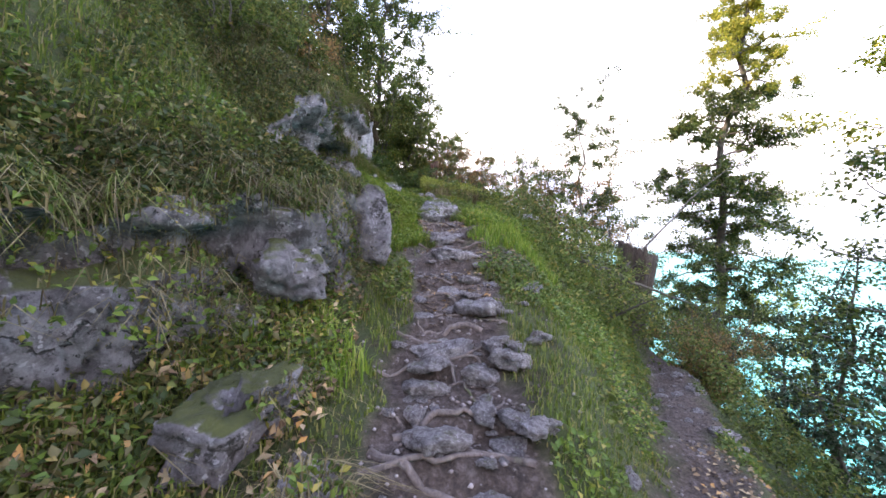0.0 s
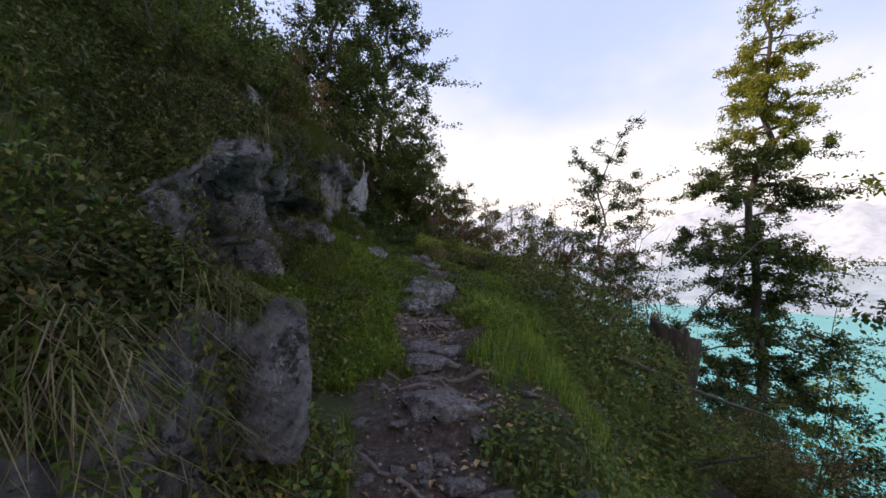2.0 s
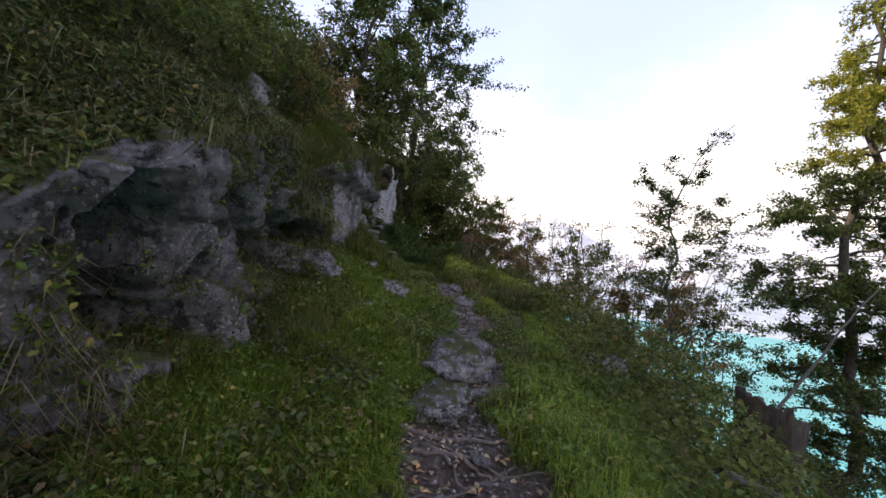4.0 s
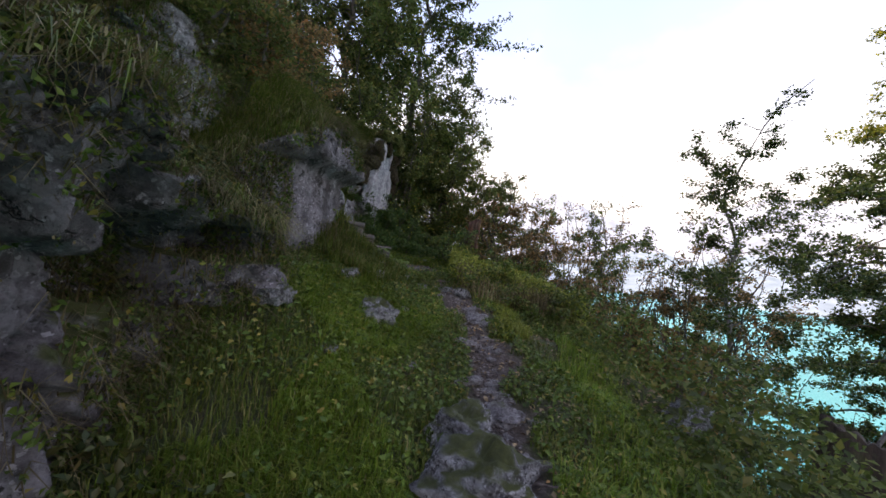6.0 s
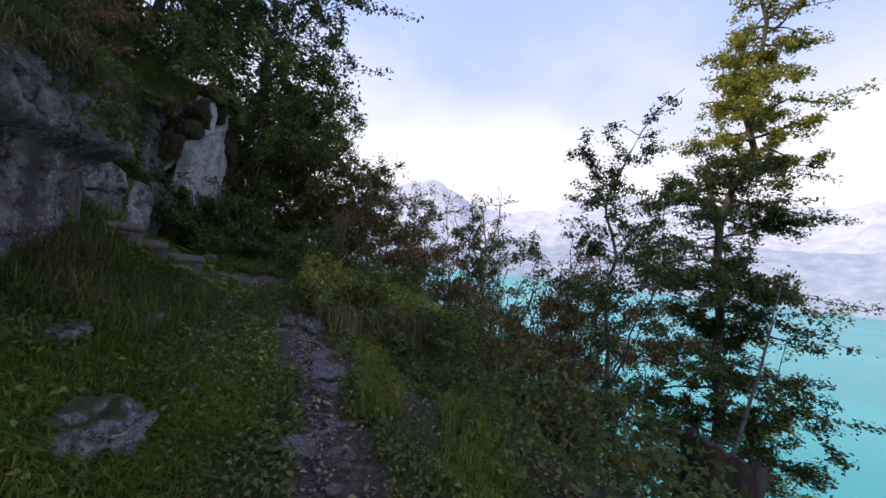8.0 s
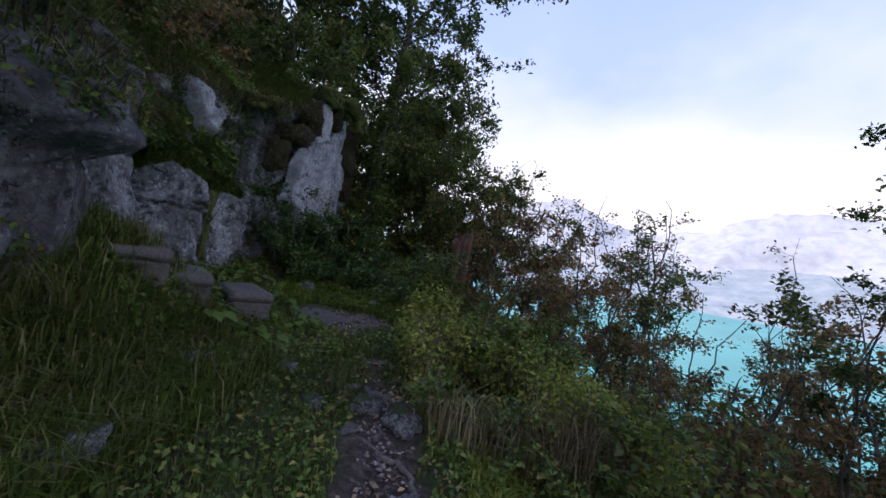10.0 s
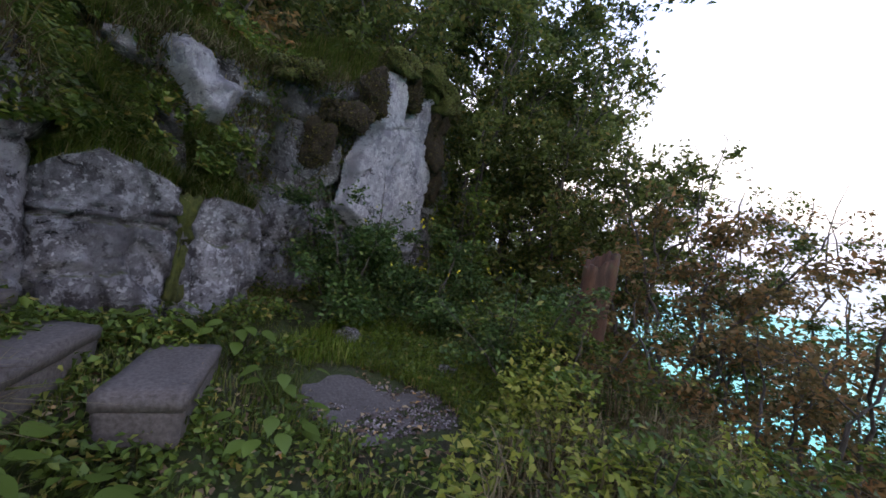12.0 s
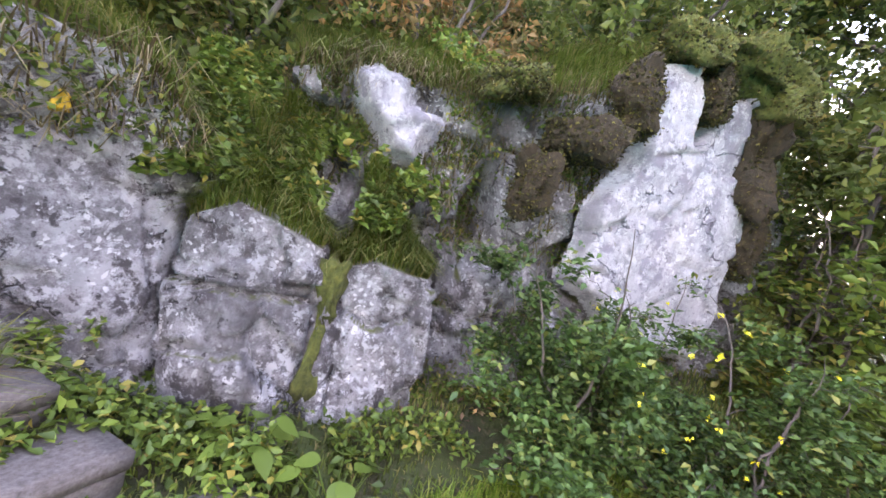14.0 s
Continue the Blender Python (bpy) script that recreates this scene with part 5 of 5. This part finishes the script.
# ---- dead wood ----
def stump(base, top, r0, r1, material, seed, label):
    """A broken hollow trunk: fluted sides, splintered rim, rotten core."""
    rng = np.random.default_rng(seed)
    base, top = np.array(base), np.array(top)
    n, m = 40, 18
    th = np.linspace(0, 2 * np.pi, n, endpoint=False)
    ring = []
    for j in range(m):
        t = j / (m - 1)
        flare = 1 + 0.45 * (1 - t) ** 4
        flute = 1 + 0.06 * np.sin(2 * th + seed) + 0.05 * np.sin(3 * th + 2 * t) + 0.12 * vnoise(np.stack([np.cos(th) * 3, np.sin(th) * 3, np.full(n, t * 6)], 1), seed)
        r = (r0 * (1 - t) + r1 * t) * flare * flute
        c = (top - base) * t
        jag = (0.12 * np.abs(vnoise(np.stack([np.cos(th) * 9, np.sin(th) * 9, np.full(n, 1.5)], 1), seed + 3)) + 0.1 * (1 + np.cos(th - seed))) * (t > 0.99) * np.linalg.norm(top - base) * 0.8
        ring.append(np.stack([c[0] + r * np.cos(th), c[1] + r * np.sin(th), c[2] + jag - (0.2 if j == 0 else 0)], 1))
    inner = ring[-1].copy()
    mid = (top - base)
    inner[:, :2] = mid[:2] + (inner[:, :2] - mid[:2]) * 0.7
    deep = inner.copy()
    deep[:, 2] = mid[2] - 0.22 * np.linalg.norm(mid)
    ring += [inner, deep]
    v = np.concatenate(ring + [np.array([[mid[0], mid[1], deep[0, 2]]])])
    i, j = np.meshgrid(np.arange(m + 1), np.arange(n), indexing="ij")
    q = np.stack([i * n + j, i * n + (j + 1) % n, (i + 1) * n + (j + 1) % n, (i + 1) * n + j], -1).reshape(-1, 4)
    cap = [((m + 1) * n + k, (m + 1) * n + (k + 1) % n, (m + 2) * n) for k in range(n)]
    ob = put("tree_stump", raw_mesh("tree_stump", v, q, cap, smooth=True), material, at=base)
    return tagged(ob, label, "stump")


stump(g(4.55, 9.3, -0.2), (4.8, 9.3, 1.05), 0.4, 0.42, DARK_ROT, 3, "tall dark broken tree trunk on the slope")
stump(g(9.6, 12.2), (9.65, 12.2, gz(9.6, 12.2) + 1.0), 0.3, 0.26, DARK_ROT, 5, "dark broken stump beside the tall tree")
stump(g(10.3, 12.4), (10.35, 12.4, gz(10.3, 12.4) + 1.0), 0.28, 0.26, DARK_ROT, 6, "squat dark stump beside the tall tree")
stump(g(-0.42, 12.5), (-0.34, 12.45, 3.78), 0.15, 0.125, RED_ROT, 7, "splintered orange-brown rotten tree stump in the brambles")


def dead_branch(points, r, label, seed):
    p = np.asarray(points, float)
    t = np.linspace(0, 1, len(p))
    tt = np.linspace(0, 1, 20)
    line = np.stack([np.interp(tt, t, p[:, k]) for k in range(3)], 1)
    line += np.cumsum(np.random.default_rng(seed).normal(size=(20, 3)), 0) * 0.012 * np.sin(tt * np.pi)[:, None]
    me = tubes_mesh("branch", [tube(line - p[0], np.linspace(r, r * 0.3, 20), 7)])
    return tagged(put("fallen_branch", me, BARK, at=p[0]), label, "branch")


dead_branch(((4.4, 9.0, 0.9), (6.5, 10.2, 2.6), (8.6, 11.4, 3.8)), 0.028, "bare dead branch leaning from the broken trunk", 3)
dead_branch((g(2.4, 6.6, 0.2), g(3.4, 7.0, 0.7), g(5.2, 7.6, 1.6)), 0.05, "bare fallen branch over the undergrowth", 4)

# ---- the terrace at the rock wall ----
rngb = np.random.default_rng(77)
woody("shrub", g(-2.3, 11.75), (-2.3, 11.75, 4.3), 0.62, 0.02, BRAMBLE, 17000, 0.046, 1101, "leafy bramble bush with yellow flowers at the wall", "shrub", stems=6, trunk_r=0.012, boughs=36, single=False, spread_base=0.2, leaf_up=0.9)
woody("shrub", g(-1.8, 12.3), (-1.8, 12.3, 4.15), 0.65, 0.02, BRAMBLE, 17000, 0.046, 1102, "leafy bramble bush with yellow flowers in the grass", "shrub", stems=6, trunk_r=0.012, boughs=36, single=False, spread_base=0.22, leaf_up=0.9)
woody("shrub", g(-1.0, 12.2), (-0.9, 12.2, 3.75), 0.6, 0.02, BRAMBLE, 9000, 0.045, 1103, "dense green bramble beside the rotten stump", "shrub", stems=6, trunk_r=0.012, boughs=32, single=False, spread_base=0.2, leaf_up=0.9)
woody("shrub", g(-0.45, 11.95), (-0.45, 11.95, 3.55), 0.7, 0.02, HERB, 9000, 0.045, 1104, "pale green bramble tumbling down the slope", "shrub", stems=6, trunk_r=0.012, boughs=32, single=False, spread_base=0.25, leaf_up=0.9)
woody("shrub", g(0.5, 10.6), (0.7, 10.6, 2.7), 0.7, 0.02, HERB, 3000, 0.05, 1105, "low bramble below the trail", "shrub", stems=6, trunk_r=0.012, boughs=32, single=False, spread_base=0.25, leaf_up=0.9)
woody("shrub", g(-2.1, 13.6), (-1.9, 13.5, 5.0), 0.8, 0.02, HERB, 3600, 0.08, 1106, "broad-leaved young shrub at the wall's end", "shrub", stems=4, trunk_r=0.018, boughs=32, single=False, spread_base=0.2, leaf_up=0.9)
n = 45
fa, fr = rngb.uniform(0, 6.28, n), np.sqrt(rngb.uniform(0, 1, n))
fc = np.stack([-1.75 + 0.9 * fr * np.cos(fa), 12.0 + 0.7 * fr * np.sin(fa), rngb.uniform(3.3, 4.0, n)], 1)
tagged(leaves("flowers", np.repeat(fc, 4, 0) + rngb.normal(size=(4 * n, 3)) * 0.006, 0.022, FLOWER, 1107, up=0.6), "small yellow flowers on the brambles", "flowers", kind="stuff")


def ledge_plants(x0, x1, y0, y1, z_at, n, size, seed, label):
    """Leafy plants rooted in a ledge: clumps of leaves over a sloping strip."""
    rng = np.random.default_rng(seed)
    x, y = rng.uniform(x0, x1, n), rng.uniform(y0, y1, n)
    keep = patchy(x, y, 5.0, seed) > -0.25
    x, y = x[keep], y[keep]
    z = z_at(x, y) + rng.uniform(0, 0.09, len(x)) + 0.05 * patchy(x, y, 4.0, seed + 1)
    return tagged(leaves("ledge_plants", np.stack([x, y, z], 1), size, HERB, seed, up=0.8), label, "plants", kind="stuff")


ledge_plants(-3.25, -2.62, 9.6, 10.9, lambda x, y: 4.0 + (-2.62 - x) * 1.1, 9000, 0.06, 1301, "bright leafy plants on top of the boulder")
ledge_plants(-3.4, -2.9, 10.8, 13.4, lambda x, y: 5.0 + (-2.9 - x) * 0.8, 2600, 0.05, 1302, "small plants along the top of the wall")
ledge_plants(-2.5, -2.0, 9.5, 11.2, lambda x, y: ground_z(x, y) + 0.02, 3600, 0.045, 1303, "fresh weeds at the foot of the boulder")
ledge_plants(-3.0, -2.4, 8.95, 9.65, lambda x, y: 3.22 + (-2.4 - x) * 1.0, 3600, 0.042, 1305, "fresh weeds in the cleft beside the steps")
ledge_plants(-2.0, -1.3, 8.9, 9.5, lambda x, y: ground_z(x, y) + 0.06, 2200, 0.045, 1304, "tall weeds in front of the steps")
# plants rooted all over the crags
cp, cn = np.concatenate([p for p, _ in CLAD]), np.concatenate([v for _, v in CLAD])
rngc = np.random.default_rng(1310)
sel = rngc.integers(0, len(cp), 170000)
cp, cn = cp[sel], cn[sel]
cover = fbm(cp * 2.6, 3, 1311) + 0.55 * cn[:, 2] - 0.12
cover -= 0.5 * ((cp[:, 1] > 7.6) & (cp[:, 1] < 9.7) & (cp[:, 2] < 3.9)) + 0.3 * ((cp[:, 1] > 9.6) & (cp[:, 2] < 4.0))
cover += -0.22 * (cp[:, 1] < 3.7) + 0.22 * ((cp[:, 1] > 3.4) & (cp[:, 1] < 7.7)) + 0.3 * ((cp[:, 1] > 3.4) & (cp[:, 1] < 9.6) & (cp[:, 2] > 3.15 + 0.25 * (cp[:, 1] > 7.7) * 4))
grow = cover > 0.12
cp, cn = cp[grow], cn[grow]
half = len(cp) * 3 // 5
off = rngc.uniform(0.0, 0.05, (half, 1))
tagged(leaves("crag_plants", cp[:half] + cn[:half] * off, 0.04, HERB, 1312, up=0.5), "small herbs and ivy rooted in the crags", "plants", kind="stuff")
flow = cn[half:] * np.array([1, 1, 0.2]) + np.array([0.2, -0.1, -0.35])
tagged(blades("crag_grass", cp[half:] - cn[half:] * 0.01, 0.16, DRY_GRASS, 1313, 1.1, 0.003, flow), "dry grass hanging from the crags", "grass", kind="stuff")


op, on = np.concatenate([p for p, _ in SOD]), np.concatenate([v for _, v in SOD])
half = len(op) // 2
tagged(leaves("brow_plants", op[:half] + np.array([0, 0, 1]) * rngc.uniform(0.0, 0.09, (half, 1)), 0.045, BANK_HERB, 1316, up=0.6), "mixed weeds on the turf above the rocks", "plants", kind="stuff")
tagged(blades("brow_grass", op[half:], 0.15, GRASS, 1317, 0.9, 0.003, np.tile(np.array([[0.6, -0.1, -0.1]]), (len(op) - half, 1))), "rough grass on the turf above the rocks", "grass", kind="stuff")
mp, mn = np.concatenate([p for p, _ in MOSSY]), np.concatenate([v for _, v in MOSSY])
sel = rngc.integers(0, len(mp), 26000)
tagged(leaves("moss_tufts", mp[sel] + mn[sel] * rngc.uniform(-0.01, 0.02, (26000, 1)), 0.022, MOSS_FUZZ, 1315, up=0.2), "shaggy brown moss over the white slab", "moss", kind="stuff")


def broad_plant(x, y, n, size, seed, label):
    """A low plant of broad leaves on short stalks."""
    rng = np.random.default_rng(seed)
    thing = base_empty("broad_leaved_plant", g(x, y), label, "plant", "broad-leaved plants by the steps")
    a, r = rng.uniform(0, 6.28, n), rng.uniform(0.05, 0.2, n)
    c = np.stack([r * np.cos(a), r * np.sin(a), 0.1 + 0.12 * rng.uniform(0, 1, n)], 1)
    for k in range(n):
        put("stalk", tubes_mesh("stalk", [tube(np.linspace((0, 0, -0.02), c[k], 4), np.linspace(0.004, 0.002, 4), 4)]), HERB, thing)
        t = np.linspace(0, 1, 8)
        wd = 0.36 * np.sin(np.pi * t ** 0.75) * size
        ax = np.array([math.cos(a[k]), math.sin(a[k]), -0.35 * rng.uniform(0, 1)])
        sd = np.array([-math.sin(a[k]), math.cos(a[k]), 0.15 * rng.normal()])
        mid = c[k] + ax * (t[:, None] - 0.2) * size + np.array([0, 0, -0.25]) * size * t[:, None] ** 2
        rim = np.array([0, 0, 0.12]) * wd[:, None]
        lv = np.concatenate([mid + sd * wd[:, None] + rim, mid, mid - sd * wd[:, None] + rim])
        lq = [(r * 8 + j, r * 8 + j + 1, r * 8 + 9 + j, r * 8 + 8 + j) for r in (0, 1) for j in range(7)]
        put("leaf", raw_mesh("leaf", lv, lq, smooth=True), HERB, thing)
    return thing


for k, (bx, by) in enumerate(((-1.45, 9.55), (-1.62, 9.35), (-1.5, 10.3), (-1.75, 10.55), (-2.15, 10.55), (-2.3, 10.2))):
    broad_plant(bx, by, 13, 0.1, 1400 + 20 * k, "low plant with broad green leaves beside the steps")

# long grass in front of the steps and under the wall
x, y = scatter(5200, -2.3, -1.2, 8.2, 9.45, 1501)
keep = patchy(x, y, 2.0, 1502) > -0.2
x, y = x[keep], y[keep]
tagged(blades("long_grass", on_land(x, y, 0), 0.3, DRY_GRASS, 1503, 0.8, 0.003), "long dry grass under the streaked wall", "grass", kind="stuff")
x, y = scatter(7000, -2.4, -1.2, 8.0, 9.45, 1504)
tagged(blades("long_grass", on_land(x, y, 0), 0.26, GRASS, 1505, 0.7, 0.004), "long green grass under the streaked wall", "grass", kind="stuff")
# lawn on the terrace
x, y = scatter(16000, -2.2, -0.5, 10.9, 12.0, 1506)
keep = np.hypot((x + 1.35) / 0.6, (y - 10.95) / 0.36) > 1
x, y = x[keep], y[keep]
tagged(blades("lawn_grass", on_land(x, y, 0), 0.11, BRIGHT_GRASS, 1507, 0.6, 0.003), "fresh green grass on the terrace", "grass", kind="stuff")
# leaves fallen on the steps
for k, (lx, ly, lz) in enumerate(((-1.9, 10.2, 3.05), (-1.75, 10.05, 3.05), (-2.0, 10.25, 3.05), (-2.05, 9.7, 3.16), (-1.9, 9.6, 3.16), (-1.66, 9.95, 3.05), (-1.82, 10.12, 3.05))):
    fallen = leaves("fallen_leaf", np.array([[0.0, 0, 0]]), 0.07, LITTER, 1520 + k, at=(lx, ly, lz), up=3.0)
    tagged(fallen, "dry curled leaf lying on a concrete step", "leaf", "fallen leaves on the steps")
# brambles at the trail's outer edge
for k, (bx, by, bt, br) in enumerate(((0.35, 10.45, 2.95, 0.6), (0.95, 10.1, 2.6, 0.65), (0.1, 11.15, 3.15, 0.6), (0.7, 11.4, 3.1, 0.7))):
    woody("shrub", g(bx, by), (bx, by, bt), br, 0.02, HERB, 9500, 0.045, 1600 + k, "sprawling pale green bramble at the trail's outer edge", "shrub", stems=6, trunk_r=0.012, boughs=32, single=False, spread_base=0.22, leaf_up=0.9, group="brambles at the outer edge")
# pale stems and dry grass among the brambles
x, y = scatter(9000, -0.5, 1.4, 9.4, 12.0, 1640)
keep = (patchy(x, y, 1.8, 1641) > -0.05) & (x - trail_x(y) > 0.3)
x, y = x[keep], y[keep]
tagged(blades("dry_stems", on_land(x, y, 0.02), 0.42, DRY_GRASS, 1642, 0.5, 0.004), "tall dry stems among the brambles", "grass", kind="stuff")
x, y = scatter(16000, -0.7, 1.5, 9.3, 12.0, 1643)
keep = (patchy(x, y, 1.5, 1644) > -0.1) & (x - trail_x(y) > 0.2)
x, y = x[keep], y[keep]
tagged(leaves("pale_herbs", on_land(x, y, np.random.default_rng(1645).uniform(0.1, 0.5, len(x))), 0.045, SUN_GRASS, 1646, up=0.8), "pale yellow-green herbs at the trail's outer edge", "plants", kind="stuff")
# mixed weeds and dead leaves on the first bank
x, y = scatter(42000, -4.2, -0.6, -0.4, 5.5, 1610)
keep = (trail_mask(x, y) < 0.2) & (patchy(x, y, 1.6, 1611) > -0.3)
x, y = x[keep], y[keep]
tagged(leaves("bank_weeds", on_land(x, y, np.random.default_rng(1612).uniform(0.0, 0.12, len(x))), 0.05, BANK_HERB, 1613, up=0.6), "mixed weeds on the mossy bank", "plants", kind="stuff")
x, y = scatter(14000, -4.2, -0.5, -0.4, 5.5, 1614)
keep = (trail_mask(x, y) < 0.4) & (patchy(x, y, 1.2, 1615) > 0.05)
x, y = x[keep], y[keep]
tagged(leaves("dead_leaves", on_land(x, y, np.random.default_rng(1616).uniform(0.01, 0.07, len(x))), 0.055, LITTER, 1617, up=0.8), "dead leaves caught in the weeds", "leaves", kind="stuff")
x, y = scatter(3000, -4.0, -0.7, -0.3, 6.5, 1618)
keep = patchy(x, y, 1.0, 1619) > 0.15
x, y = x[keep], y[keep]
tagged(blades("straw", on_land(x, y, 0), 0.22, DRY_GRASS, 1620, 1.0, 0.003, np.tile(np.array([[0.5, -0.1, -0.1]]), (len(x), 1))), "bleached straw on the bank", "grass", kind="stuff")
x, y = scatter(120000, -8.0, -1.0, -1.0, 15.0, 1630)
keep = (x < foot_x(y) + 0.25) & (patchy(x, y, 1.4, 1631) > -0.2)
x, y = x[keep], y[keep]
tagged(leaves("slope_weeds", on_land(x, y, np.random.default_rng(1632).uniform(0.02, 0.16, len(x))), 0.06, BANK_HERB, 1633, up=0.5), "dark mixed weeds on the steep slope", "plants", kind="stuff")
ledge_plants(-1.75, -1.35, 9.55, 10.15, lambda x, y: ground_z(x, y) + 0.02, 500, 0.05, 1306, "weeds along the lowest step")
